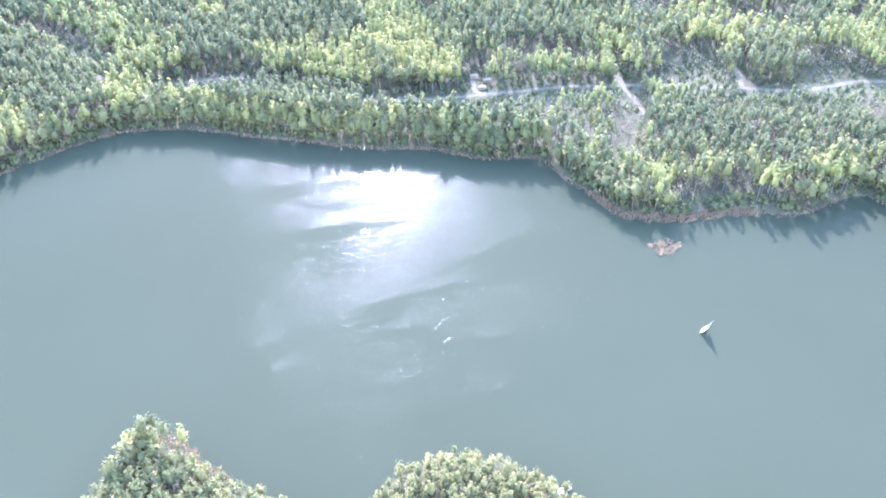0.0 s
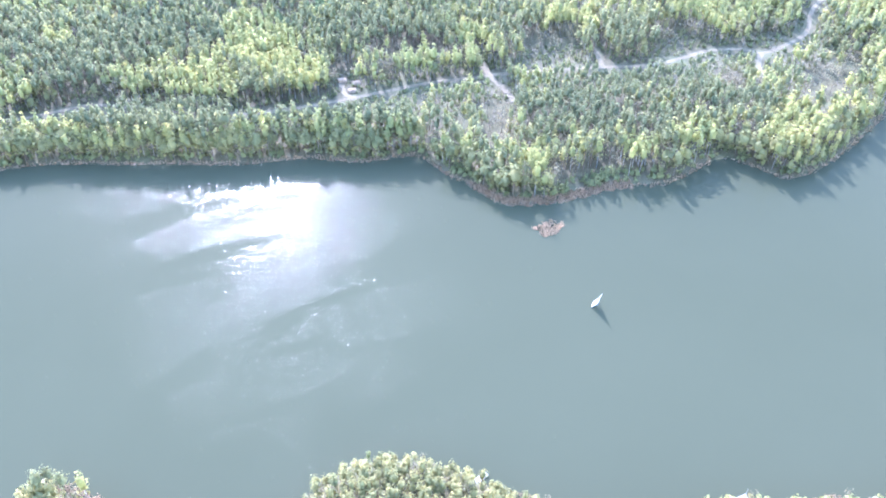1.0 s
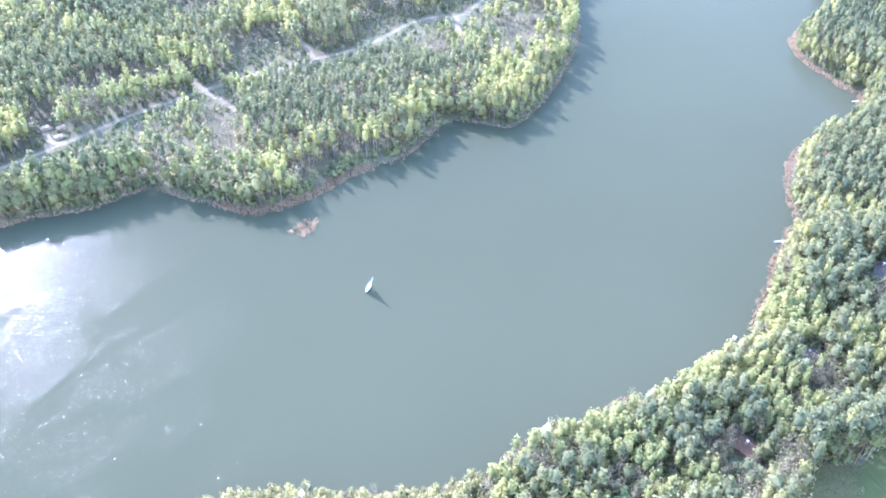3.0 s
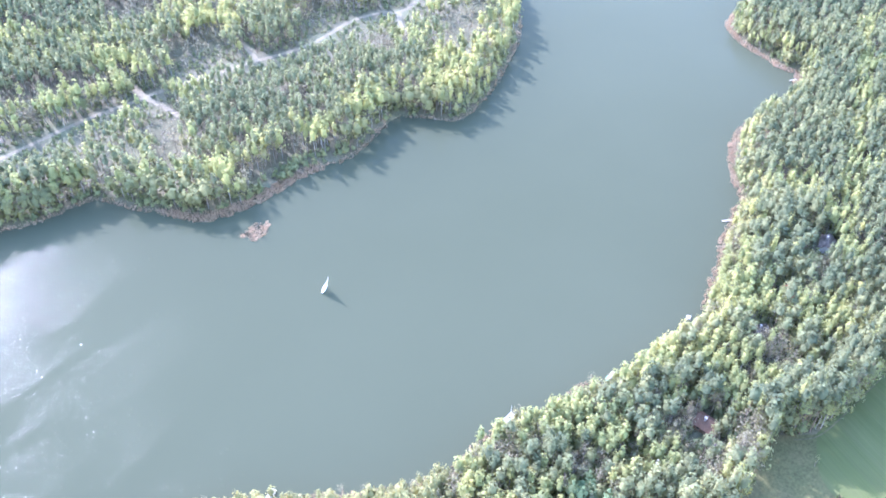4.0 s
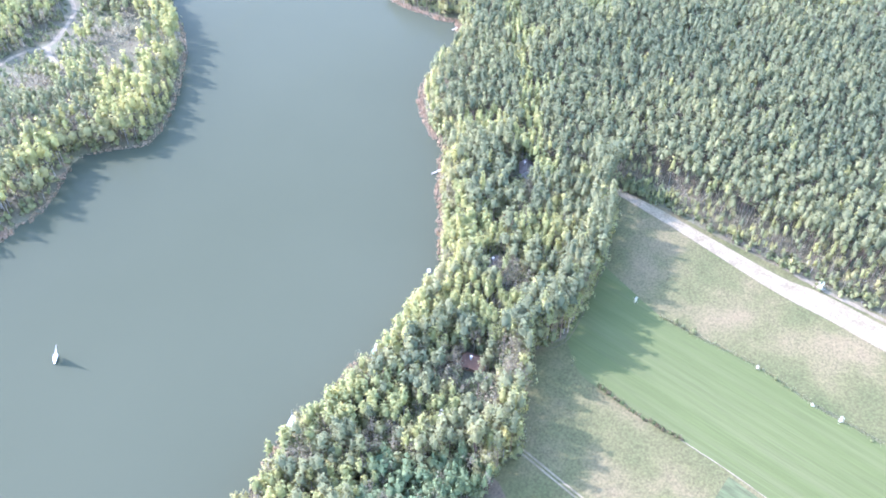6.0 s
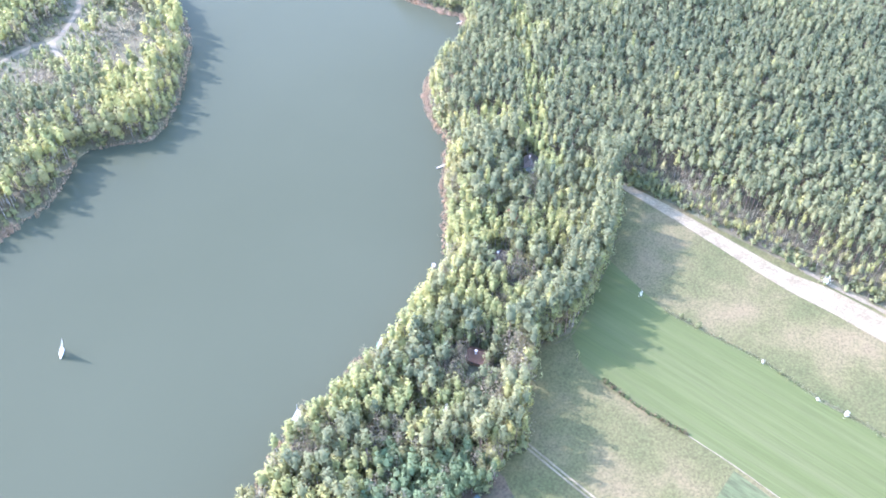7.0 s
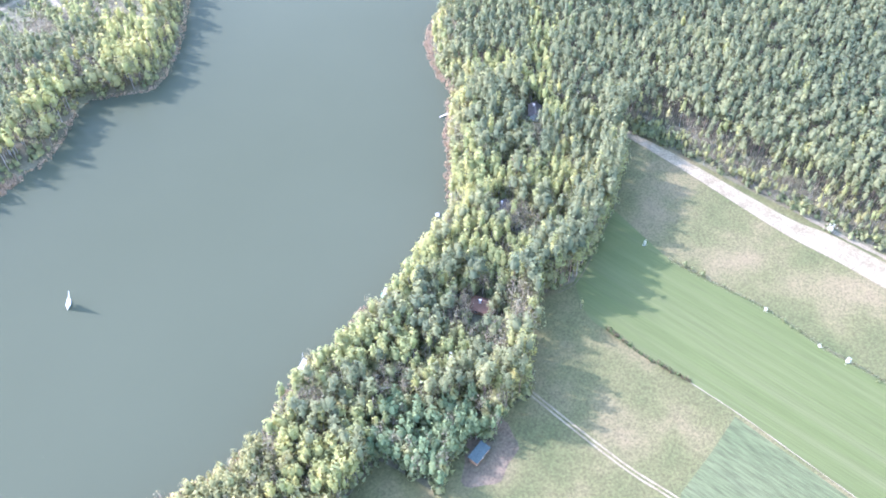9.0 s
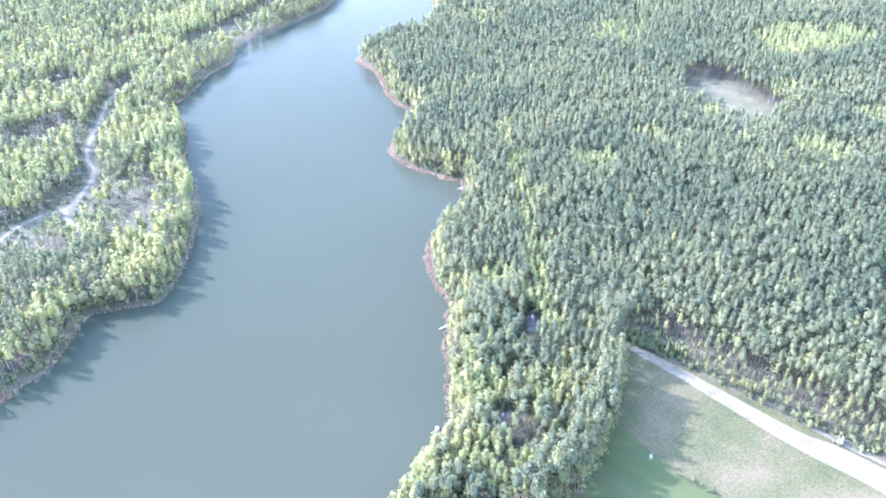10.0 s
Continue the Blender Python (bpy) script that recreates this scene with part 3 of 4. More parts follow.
scale_t = g.uniform(0.82, 1.1, len(q)) * np.where(s < 5, 0.8, 1.0) * np.where((q[:, 1] < 180) & (q[:, 0] < 62), 0.86, 1.0)
rim = ~fb & (q[:, 0] > 268) & (q[:, 1] < 72) & (far_from(q, FIELD, True) < 15)   # low trees beside the sand track
kind[rim] = np.where(u < 0.35, "bare", np.where(u < 0.6, "alder", np.where(u < 0.75, "birch", "pine")))[rim]
scale_t = np.where(rim, scale_t * np.interp(far_from(q, FIELD, True), (0, 15), (0.42, 0.85)), scale_t)
low = fb & (q[:, 0] > -160) & (q[:, 0] < 300) & (q[:, 1] < np.interp(q[:, 0], ROAD[:, 0], ROAD[:, 1])) & (q[:, 1] > np.interp(q[:, 0], ROAD[:, 0], ROAD[:, 1]) - 42)
scale_t = np.where(low, 0.82 * scale_t, scale_t)   # trees below the forest road kept smaller so that it stays in view
scale_t = np.where((far_from(q, FIELD, True) < 10) & (q[:, 0] < 300) & (q[:, 0] > 135) & ~rim, 1.14 + 0.25 * g.uniform(0, 1, len(q)), scale_t)
tall_rim = fb & (s < 17) & (q[:, 0] < 345)   # tall trees along the far shore
scale_t = np.where(tall_rim, g.uniform(0.95, 1.28, len(q)), scale_t)
turn_t = g.uniform(0, 2 * math.pi, len(q))
slim_t = np.where(fb & (kind != "pine"), 1.25, 0.98) * g.uniform(0.85, 1.15, len(q))
# beyond x 300 in the east distance haze is put into a lower tint
tint_t = np.clip(0.5 + 0.26 * g.normal(0, 1, len(q)) + 0.3 * wobble(q, 22, 6) - np.where(~fb & (q[:, 0] > 300), 0.10, 0.0), 0, 1)
var_t = g.integers(0, 7, len(q))
z_t = height_of(s)
dist = np.hypot(q[:, 0], q[:, 1])
single = []
belt = np.flatnonzero((q[:, 0] > -130) & (q[:, 0] < 300) & (q[:, 1] < 178) & (q[:, 1] > 50) & ~fb)
for kd, most in (("pine", 270), ("birch", 240), ("alder", 260), ("bare", 110), ("spruce", 60)):
    of = belt[kind[belt] == kd]
    single.append(of[np.argsort(s[of] + 0.15 * q[of, 0], kind="stable")][:most])
single = np.concatenate(single)
alone = np.zeros(len(q), bool)
alone[single] = True


def joined(name, idx, detail, label, category):
    """Many trees as one mesh: wood and foliage."""
    V, F, M, T, N, o = [], [], [], [], [], 0
    kd = kind[idx[0]]
    for v in range(7):
        sel = idx[var_t[idx] == v]
        if not len(sel):
            continue
        wv, wf, lv, lf, ln = shape(kd, v, detail)
        allv = np.vstack([wv, lv])
        lf = lf + len(wv)
        f = np.vstack([wf, lf])
        c, sn, sc = np.cos(turn_t[sel]), np.sin(turn_t[sel]), scale_t[sel]
        wide = (sc * slim_t[sel])[:, None]
        x = (allv[None, :, 0] * c[:, None] - allv[None, :, 1] * sn[:, None]) * wide + q[sel, 0][:, None]
        y = (allv[None, :, 0] * sn[:, None] + allv[None, :, 1] * c[:, None]) * wide + q[sel, 1][:, None]
        z = allv[None, :, 2] * sc[:, None] + z_t[sel][:, None]
        aln = np.vstack([np.zeros_like(wv), ln])
        N.append(np.stack([aln[None, :, 0] * c[:, None] - aln[None, :, 1] * sn[:, None], aln[None, :, 0] * sn[:, None] + aln[None, :, 1] * c[:, None], np.repeat(aln[None, :, 2], len(sel), 0)], -1).reshape(-1, 3))
        V.append(np.stack([x, y, z], -1).reshape(-1, 3))
        F.append((f[None] + (np.arange(len(sel)) * len(allv))[:, None, None] + o).reshape(-1, 3))
        M.append(np.tile(np.r_[np.zeros(len(wf), int), np.ones(len(lf), int)], len(sel)))
        T.append(np.repeat(tint_t[sel], len(allv)))
        o += len(sel) * len(allv)
    me = mesh_np(name, np.vstack(V), np.vstack(F), list(KINDS[kd]), np.concatenate(M), True, np.concatenate(T), np.vstack(N))
    return tagged(new(name, me), label, category, kind="stuff")


for kd in ("pine", "birch", "alder", "bare", "spruce"):
    for bank, words in ((True, "on the far bank of the lake"), (False, "on the near and east bank of the lake")):
        for lo, hi, detail in ((0, 300, 2), (300, 480, 1), (480, 1000, 0)):
            idx = np.flatnonzero((kind == kd) & (fb == bank) & (dist >= lo) & (dist < hi) & ~alone)
            if len(idx):
                joined(kd + "_wood", idx, detail, "wood of " + WORDS[kd].split(" with ")[0] + " trees " + words, "forest")
# undergrowth along the shores, the road and the fields
ux, uy = np.meshgrid(np.arange(-300, 700, 2.3), np.arange(-60, 560, 2.3))
w = np.stack([ux.ravel(), uy.ravel()], 1) + g.uniform(-1, 1, (ux.size, 2))
hw, dw = np.degrees(np.arctan2(w[:, 0], w[:, 1])), np.hypot(w[:, 0], w[:, 1])
w = w[(hw > -47) & (hw < 101) & (dw > 110) & (dw < 620)]
sw = shore_dist(w)
w, sw = w[sw > 2.2], sw[sw > 2.2]
fd = far_from(w, FIELD, True)
hidden = ~inside(w, FIELD)
rd = far_from(w, ROAD)
in_belt = (w[:, 0] > 60) & (w[:, 0] < 300) & (w[:, 1] < 175) & (w[:, 1] > 45)
for hx, hy in HOUSES:
    in_belt &= np.hypot(w[:, 0] - hx, w[:, 1] - hy) > 6.0
pick = hidden & (rd > 3.2) & ((in_belt & (g.uniform(0, 1, len(w)) < 0.6)) | ((sw < 9) & (g.uniform(0, 1, len(w)) < 0.55)) | ((fd < 7) & (g.uniform(0, 1, len(w)) < 0.5)) | ((rd < 25) & (g.uniform(0, 1, len(w)) < 0.55)))
for sp in SPURS:
    pick &= far_from(w, np.array(sp, float)) > 2.5
save = (q, s, kind, scale_t, turn_t, tint_t, var_t, z_t, slim_t)
q, s = w[pick], sw[pick]
kind = np.full(len(q), "shrub", object)
slim_t = np.ones(len(q))
scale_t, turn_t, tint_t, var_t, z_t = g.uniform(0.4, 1.05, len(q)) * np.where(in_belt[pick], 2.3, 1.0) * np.where((fd[pick] < 7) & ~in_belt[pick] | ((sw[pick] < 9) & (w[pick, 1] > 200)), 1.9, 1.0), g.uniform(0, 6.3, len(q)), g.uniform(0.0, 0.8, len(q)), g.integers(0, 7, len(q)), height_of(s)
for bank, words in ((True, "on the far bank"), (False, "on the near bank")):
    idx = np.flatnonzero((q[:, 1] > 0.42 * q[:, 0] + 195) == bank)
    joined("undergrowth", idx, 0, "low mixed shrubs and saplings under the trees " + words, "shrubs")
q, s, kind, scale_t, turn_t, tint_t, var_t, z_t, slim_t = save

# single trees along the near shore
LONE = {}


def lone_tree(kd, v, at, turn, sc, tint, name="", label="", leaf_mat=None, group="trees on the near shore", slim=0.8):
    """A tree as a thing of its own, with trunk and crown."""
    key = (kd, v, round(tint * 3), leaf_mat.name if leaf_mat else "")
    if key not in LONE:
        wv, wf, lv, lf, ln = shape(kd, v, 2)
        wood = mesh_np("trunk", wv, wf, [KINDS[kd][0]])
        crown = mesh_np("crown", lv, lf, [leaf_mat or KINDS[kd][1]], smooth=True, tint=np.full(len(lv), round(tint * 3) / 3), normals=ln)
        LONE[key] = (wood, crown)
    ob = thing(name or kd + "_tree", (*at,), label or WORDS[kd], "tree", group)
    ob.matrix_world = pose(*at, 0, 0, turn) @ Matrix.Diagonal((sc * slim, sc * slim, sc, 1))
    for nm, me in zip(("trunk", "crown"), LONE[key]):
        new(nm, me).parent = ob
    return ob


for i in single:
    lone_tree(kind[i], int(var_t[i]), (q[i, 0], q[i, 1], z_t[i]), math.degrees(turn_t[i]), float(scale_t[i]), float(tint_t[i]), slim=1.08 if q[i, 0] < 85 else 1.3)


# ---- reeds, brushwood, weeds (uncountable) ----
def tufts(name, at, tall, wide, material, label, category, blades=4, seed=1):
    """Upright tufts of blades at the points at (x, y, z)."""
    g = np.random.default_rng(seed)
    n = len(at)
    a = g.uniform(0, 6.3, (n, blades))
    hh = tall * g.uniform(0.6, 1.2, (n, blades))
    off = g.normal(0, 0.35, (n, blades, 2))
    b = np.zeros((n, blades, 3, 3))
    dx, dy = np.cos(a) * wide / 2, np.sin(a) * wide / 2
    for k, sg in ((0, 1), (1, -1)):
        b[:, :, k, 0], b[:, :, k, 1], b[:, :, k, 2] = at[:, None, 0] + off[..., 0] + sg * dx, at[:, None, 1] + off[..., 1] + sg * dy, at[:, None, 2] - 0.15
    lean = g.normal(0, 0.3, (n, blades, 2)) * tall * 0.5
    b[:, :, 2, 0], b[:, :, 2, 1], b[:, :, 2, 2] = at[:, None, 0] + off[..., 0] + lean[..., 0], at[:, None, 1] + off[..., 1] + lean[..., 1], at[:, None, 2] + hh
    v = b.reshape(-1, 3)
    return tagged(new(name, mesh_np(name, v, np.arange(len(v)).reshape(-1, 3), [material])), label, category, kind="stuff")


def along_shore(pts, lo, hi, per, seed):
    """Points scattered along a stretch of shore, between lo and hi metres from the water's edge."""
    g = np.random.default_rng(seed)
    line = smooth_line(pts)
    out = []
    for a, b in zip(line[:-1], line[1:]):
        m = g.poisson(np.hypot(*(b - a)) * (hi - lo) * per)
        t = g.uniform(0, 1, (m, 1))
        out.append(a + (b - a) * t + g.uniform(-hi, hi, (m, 2)))
    p = np.vstack(out)
    sd = shore_dist(p)
    ok = (sd > lo) & (sd < hi)
    return np.column_stack([p[ok], np.maximum(height_of(sd[ok]), 0.0)])


REED_L = leaf("reed_blades", (0.35, 0.265, 0.185), (0.48, 0.375, 0.27), 0.4)
for line, lo, hi, per, tall, words in ((SHORE_WEST, -0.7, 2.2, 1.6, 1.1, "thin belt of dry brown reeds along the far bank"),
                                       (SHORE_WEST[16:23], -2.6, 3.4, 3.2, 1.4, "broad belt of dry reddish reeds off the cape"),
                                       (SHORE_CAPE[:19], -0.6, 2.2, 1.5, 1.1, "thin belt of dry brown reeds round the cape"),
                                       (SHORE_EAST[2:], -1.3, 2.8, 2.8, 1.3, "belt of dry pinkish reeds under the eastern pines"),
                                       (SHORE_NEAR[3:16], -1.3, 2.0, 2.4, 1.3, "patchy dry reeds on the near shore by the jetties"),
                                       (SHORE_NEAR[25:34], -1.2, 2.6, 3.0, 1.2, "dry reddish reeds round the wooded spit")):
    tufts("reed_belt", along_shore(line, lo, hi, per, len(words)), tall, 0.26, REED_L, words, "reeds", 4, len(words))
g = np.random.default_rng(21)
a, r = g.uniform(0, 6.3, 260), np.sqrt(g.uniform(0, 1, 260))
isle = np.column_stack([95.5 + 6.6 * r * np.cos(a) * (1 + 0.2 * np.sin(3 * a)), 265.5 + 4.6 * r * np.sin(a) * (1 + 0.25 * np.sin(2 * a)), np.zeros(260)])
REED_P = leaf("pale_reed_blades", (0.42, 0.31, 0.21), (0.54, 0.41, 0.29), 0.4)
tufts("reed_island", isle, 0.9, 0.35, REED_P, "small isolated patch of pale dry reeds in the lake", "reeds")
# weeds along the field boundaries
WEED = leaf("weeds", (0.22, 0.22, 0.13), (0.30, 0.29, 0.18), 0.3)
strip("field_path", LINE_B[4:], 0.35, LAND + 0.13, DIRT, "thin pale trodden line between two fields", "path", 0.3)
for line, seed in ((LINE_A[2:8], 31),):
    p = smooth_line(line, False, 40)
    p = np.vstack([p + g.normal(0, 0.3, p.shape) for _ in range(2)])
    tufts("weed_strip", np.column_stack([p, np.full(len(p), LAND + 0.1)]), 0.45, 0.4, WEED, "straggling strip of weeds on the field boundary", "weeds", 4, seed)
# brushwood on the felled patches
segs = []
for x, y, r in CLEAR:
    for _ in range(int(5 + r * (3.2 if y > 200 else 0.8))):
        a, d, t, n = g.uniform(0, 6.3), r * math.sqrt(g.uniform(0, 0.9)), g.uniform(0, 6.3), g.uniform(1.2, 4.5)
        cx, cy = x + d * math.cos(a), y + d * math.sin(a)
        segs.append(((cx, cy, LAND + 0.12), (cx + n * math.cos(t), cy + n * math.sin(t), LAND + g.uniform(0.12, 0.6)), 0.14, 0.06))
wv, wf = rods(segs)
tagged(new("brushwood", mesh_np("brushwood", wv, wf, [GREY_B])), "scattered felled poles and brushwood on bare ground", "brushwood", kind="stuff")


# ---- bushes and blossom trees round the field ----
def bush(at, sc, name, label, material, tint=0.5, v=0, group=""):
    return lone_tree("shrub", v, (*at, LAND + 0.02), g.uniform(0, 360), sc, tint, name, label, material, group)


for k, (x, y, sc) in enumerate([(223, -10, 0.8), (216, -31, 0.75), (214, -41, 1.05), (208.5, -66, 0.9)]):
    bush((x, y), sc, "blossom_bush", "round bush in full white blossom on the field boundary", BLOOM_L, 0.6, k, "bushes on the field boundary")
for k, (x, y, sc) in enumerate([(229.5, 23, 1.0), (228, 15.5, 1.25), (229, 20, 0.7), (221, -17, 0.8), (219, -23, 0.7), (227, 7, 0.55), (225, -3, 0.5), (219.6, -20, 0.6), (211, -52, 0.6)]):
    bush((x, y), sc, "field_bush", "small olive-green bush on the field boundary", None, 0.3, k % 7, "bushes on the field boundary")
HEDGE_L = leaf("hedge_twigs", (0.120, 0.098, 0.055), (0.180, 0.150, 0.080), 0.3)
HEDGE_G = leaf("hedge_leaves", (0.090, 0.110, 0.045), (0.140, 0.155, 0.065), 0.3)
hedge = smooth_line([(187, 38), (185.5, 33), (182.3, 22), (180.8, 12), (180, 5)], False, 8)
for k, (x, y) in enumerate(hedge[::1]):
    bush((x + g.normal(0, 0.2), y + g.normal(0, 0.2)), g.uniform(0.5, 0.95), "hedge_bush", "low dark brownish bush in a field hedge row", HEDGE_L if k % 3 else HEDGE_G, 0.15, k % 7, "hedge between the fields")
lone_tree("alder", 2, (231, 40, LAND), 40, 0.40, 0.8, "blossom_tree", "small white blossoming tree standing alone in the shade", BLOOM_L, "blossom trees")
lone_tree("shrub", 3, (274.5, -22, LAND), 40, 1.5, 0.8, "blossom_tree", "white blossoming tree beside the sand strip", BLOOM_L, "blossom trees")
lone_tree("alder", 3, (143.5, 78, LAND), 10, 0.85, 0.8, "blossom_tree", "white blossoming tree among the pines", BLOOM_L, "blossom trees")
lone_tree("alder", 1, (278, -12, LAND), 10, 0.45, 0.8, "birch_tree", "small yellow-green birch at the edge of the sand", BIRCH_L, "trees at the field")
lone_tree("birch", 4, (291.5, 52, LAND), 10, 0.62, 0.8, "birch_tree", "yellow-green young birch at the corner of the pine wood", BIRCH_L, "trees at the field")
lone_tree("birch", 5, (288, 34, LAND), 70, 0.6, 0.8, "birch_tree", "yellow-green young birch at the corner of the pine wood", BIRCH_L, "trees at the field")
lone_tree("bare", 1, (190.5, 49.5, LAND), 10, 0.5, 0.6, "bare_tree", "small thin-leaved tree standing alone on the meadow", ALDER_L, "trees at the field")

# ---- the sailing boat ----
HULL = surface("white_hull", (0.76, 0.76, 0.74), (0.80, 0.80, 0.78), (0.82, 0.82, 0.80), 0.5, 4, 0.05, 0.3)
SAIL = leaf("sailcloth", (0.80, 0.80, 0.78), (0.84, 0.84, 0.82), 0.35)
ALU = surface("mast_metal", (0.5, 0.5, 0.52), (0.6, 0.6, 0.62), (0.66, 0.66, 0.68), 1, 8, 0.05, 0.35)
TEAK = surface("deck_wood", (0.30, 0.21, 0.13), (0.38, 0.27, 0.17), (0.44, 0.32, 0.21), 1, 8, 0.1, 0.6)
boat = thing("sailing_boat", (98.9, 215.9, 0.0), "white sailing boat heeling under full white sails on the lake", "boat", turn=-140)
LEN, BEAM = 5.4, 1.8


def hull_mesh():
    bm = bmesh.new()
    rings = []
    for i in range(13):
        u = i / 12
        w = BEAM / 2 * (1 - max(0, (u - 0.42) / 0.58) ** 2.2) * (0.8 + 0.2 * min(1, u / 0.4))
        x, sheer = -LEN / 2 + LEN * u, 0.72 + 0.28 * (u - 0.4) ** 2
        w = max(w, 0.03)
        rings.append([bm.verts.new((x, s_ * w * k, z)) for s_, k, z in ((1, 1, sheer), (1, 0.92, 0.3), (1, 0.55, -0.12), (1, 0.02, -0.3), (-1, 0.02, -0.3), (-1, 0.55, -0.12), (-1, 0.92, 0.3), (-1, 1, sheer))])
    for a, b in zip(rings[:-1], rings[1:]):
        for i in range(7):
            bm.faces.new((a[i], a[i + 1], b[i + 1], b[i]))
        bm.faces.new((a[7], a[0], b[0], b[7]))
    bm.faces.new(rings[0])
    bm.faces.new(rings[-1][::-1])
    return bm


def sail_mesh(foot, head, tack, belly):
    """A three-cornered sail, curved by the wind."""
    bm = bmesh.new()
    n, rows_ = 7, []
    tack, foot, head = Vector(tack), Vector(foot), Vector(head)
    for i in range(n + 1):
        u = i / n
        a, b = tack.lerp(head, u), foot.lerp(head, u)
        row = []
        for j in range(n + 1):
            w = j / n
            p = a.lerp(b, w)
            p.y += belly * 4 * w * (1 - w) * (1 - u) ** 0.6
            row.append(bm.verts.new(p))
        rows_.append(row)
    for a, b in zip(rows_[:-1], rows_[1:]):
        for j in range(n):
            bm.faces.new((a[j], a[j + 1], b[j + 1], b[j]))
    bmesh.ops.remove_doubles(bm, verts=bm.verts, dist=0.01)
    bmesh.ops.solidify(bm, geom=bm.faces[:], thickness=0.012)
    return bm


hull = part("hull", hull_mesh(), HULL, boat)
bm = bmesh.new()
box(bm, -0.9, -0.6, 0.7, 1.4, 0.6, 1.15, 0.14)
part("cabin", bm, HULL, boat)
bm = bmesh.new()
box(bm, -2.3, -0.5, 0.74, -0.95, 0.5, 0.84, 0.02)
part("cockpit", bm, TEAK, boat, "brown wooden cockpit floor")
part("mast", tube(bmesh.new(), (0.9, 0, 0.7), (0.9, 0, 9.4), 0.075, 0.05, 8), ALU, boat, "slim metal mast")
part("boom", tube(bmesh.new(), (0.85, 0, 1.75), (-2.1, 0.3, 1.75), 0.05, 0.04, 8), ALU, boat)
for y, nm in ((0.0, "forestay"), (1.1, "shroud"), (-1.1, "shroud")):
    part(nm, tube(bmesh.new(), (2.62 if nm == "forestay" else 0.7, y * 0.8, 0.8), (0.9, 0, 7.7 if nm == "forestay" else 8.8), 0.015, 0.015, 4), ALU, boat)
mains = part("mainsail", sail_mesh((-2.05, 0.3, 1.85), (0.82, 0.05, 9.2), (0.80, 0.0, 1.85), 0.3), SAIL, boat, "taut white mainsail", True)
part("jib", sail_mesh((0.6, 0.45, 1.3), (1.0, 0.02, 7.4), (2.55, 0.0, 0.95), 0.3), SAIL, boat, "white foresail", True)
boat.matrix_world = pose(101.4, 218.2, 0.1, 0, 0, -140) @ pose(0, 0, 0, -19, 0, 0) @ Matrix.Diagonal((0.84, 0.84, 1, 1))   # heeling in the breeze
part("rudder", box(bmesh.new(), -2.98, -0.04, -0.3, -2.68, 0.04, 0.75, 0.02), TEAK, boat)
for ob in list(boat.children):
    if "sail" in ob.name or ob.name == "jib":
        at = ob.data.attributes.new("tint", "FLOAT", "POINT")

# ---- jetties ----
PLANK = surface("weathered_planks", (0.22, 0.20, 0.17), (0.29, 0.265, 0.23), (0.36, 0.335, 0.30), 0.6, 5, 0.2, 0.85)
WHITEW = surface("white_boards", (0.25, 0.24, 0.21), (0.31, 0.30, 0.27), (0.37, 0.36, 0.32), 0.6, 5, 0.1, 0.6)


def deck(parent, x0, y0, x1, y1, z, material, along_x=True):
    """Boards with gaps, on two beams and posts."""
    n = max(2, int((x1 - x0 if along_x else y1 - y0) / 0.28))
    for k in range(n):
        t0, t1 = k / n, (k + 0.88) / n
        bm = bmesh.new()
        dz = 0.012 * math.sin(k * 2.3)
        if along_x:
            box(bm, x0 + (x1 - x0) * t0, y0, z + dz, x0 + (x1 - x0) * t1, y1, z + 0.05 + dz)
        else:
            box(bm, x0, y0 + (y1 - y0) * t0, z + dz, x1, y0 + (y1 - y0) * t1, z + 0.05 + dz)
        part("plank", bm, material, parent)
    for x in (x0 + 0.15, x1 - 0.15):
        for y in (y0 + 0.15, y1 - 0.15):
            part("post", tube(bmesh.new(), (x, y, -2.2), (x, y, z + 0.25), 0.09, 0.08, 6), PLANK, parent)
    if along_x:
        for y in (y0 + 0.2, y1 - 0.3):
            part("beam", box(bmesh.new(), x0, y, z - 0.16, x1, y + 0.1, z - 0.012), PLANK, parent)
    else:
        for x in (x0 + 0.2, x1 - 0.3):
            part("beam", box(bmesh.new(), x, y0, z - 0.16, x + 0.1, y1, z - 0.012), PLANK, parent)


j = thing("jetty", (122.5, 123.2, 0), "white-boarded jetty with a square platform on the near shore", "jetty", "jetties", 12)
deck(j, -2.4, 1.0, 2.2, 3.6, 0.55, WHITEW)
deck(j, 0.6, -4.5, 1.8, 0.9, 0.55, PLANK, False)
part("pole", tube(bmesh.new(), (1.9, 3.2, 0.3), (1.9, 3.2, 4.6), 0.06, 0.04, 6), ALU, j, "thin upright pole")
j = thing("jetty", (164.5, 116.2, 0), "short pale jetty among the waterside trees", "jetty", "jetties", 20)
deck(j, -1.8, -0.2, 1.8, 2.2, 0.5, WHITEW)
deck(j, -0.5, -4.0, 0.6, -0.3, 0.5, PLANK, False)
j = thing("jetty", (266, 148, 0), "narrow plank jetty reaching out through the reeds", "jetty", "jetties", 62)
deck(j, -0.4, -1.5, 0.4, 3.4, 0.45, PLANK, False)
j = thing("jetty", (208.5, 120, 0), "small pale platform at the water's edge", "jetty", "jetties", 30)
deck(j, -1.0, -0.6, 1.0, 0.9, 0.45, WHITEW)
j = thing("jetty", (-103.3, 170, 0), "narrow plank jetty at the tip of the wooded spit", "jetty", "jetties", 4)
deck(j, -0.45, -2.5, 0.45, 4.2, 0.5, WHITEW, False)
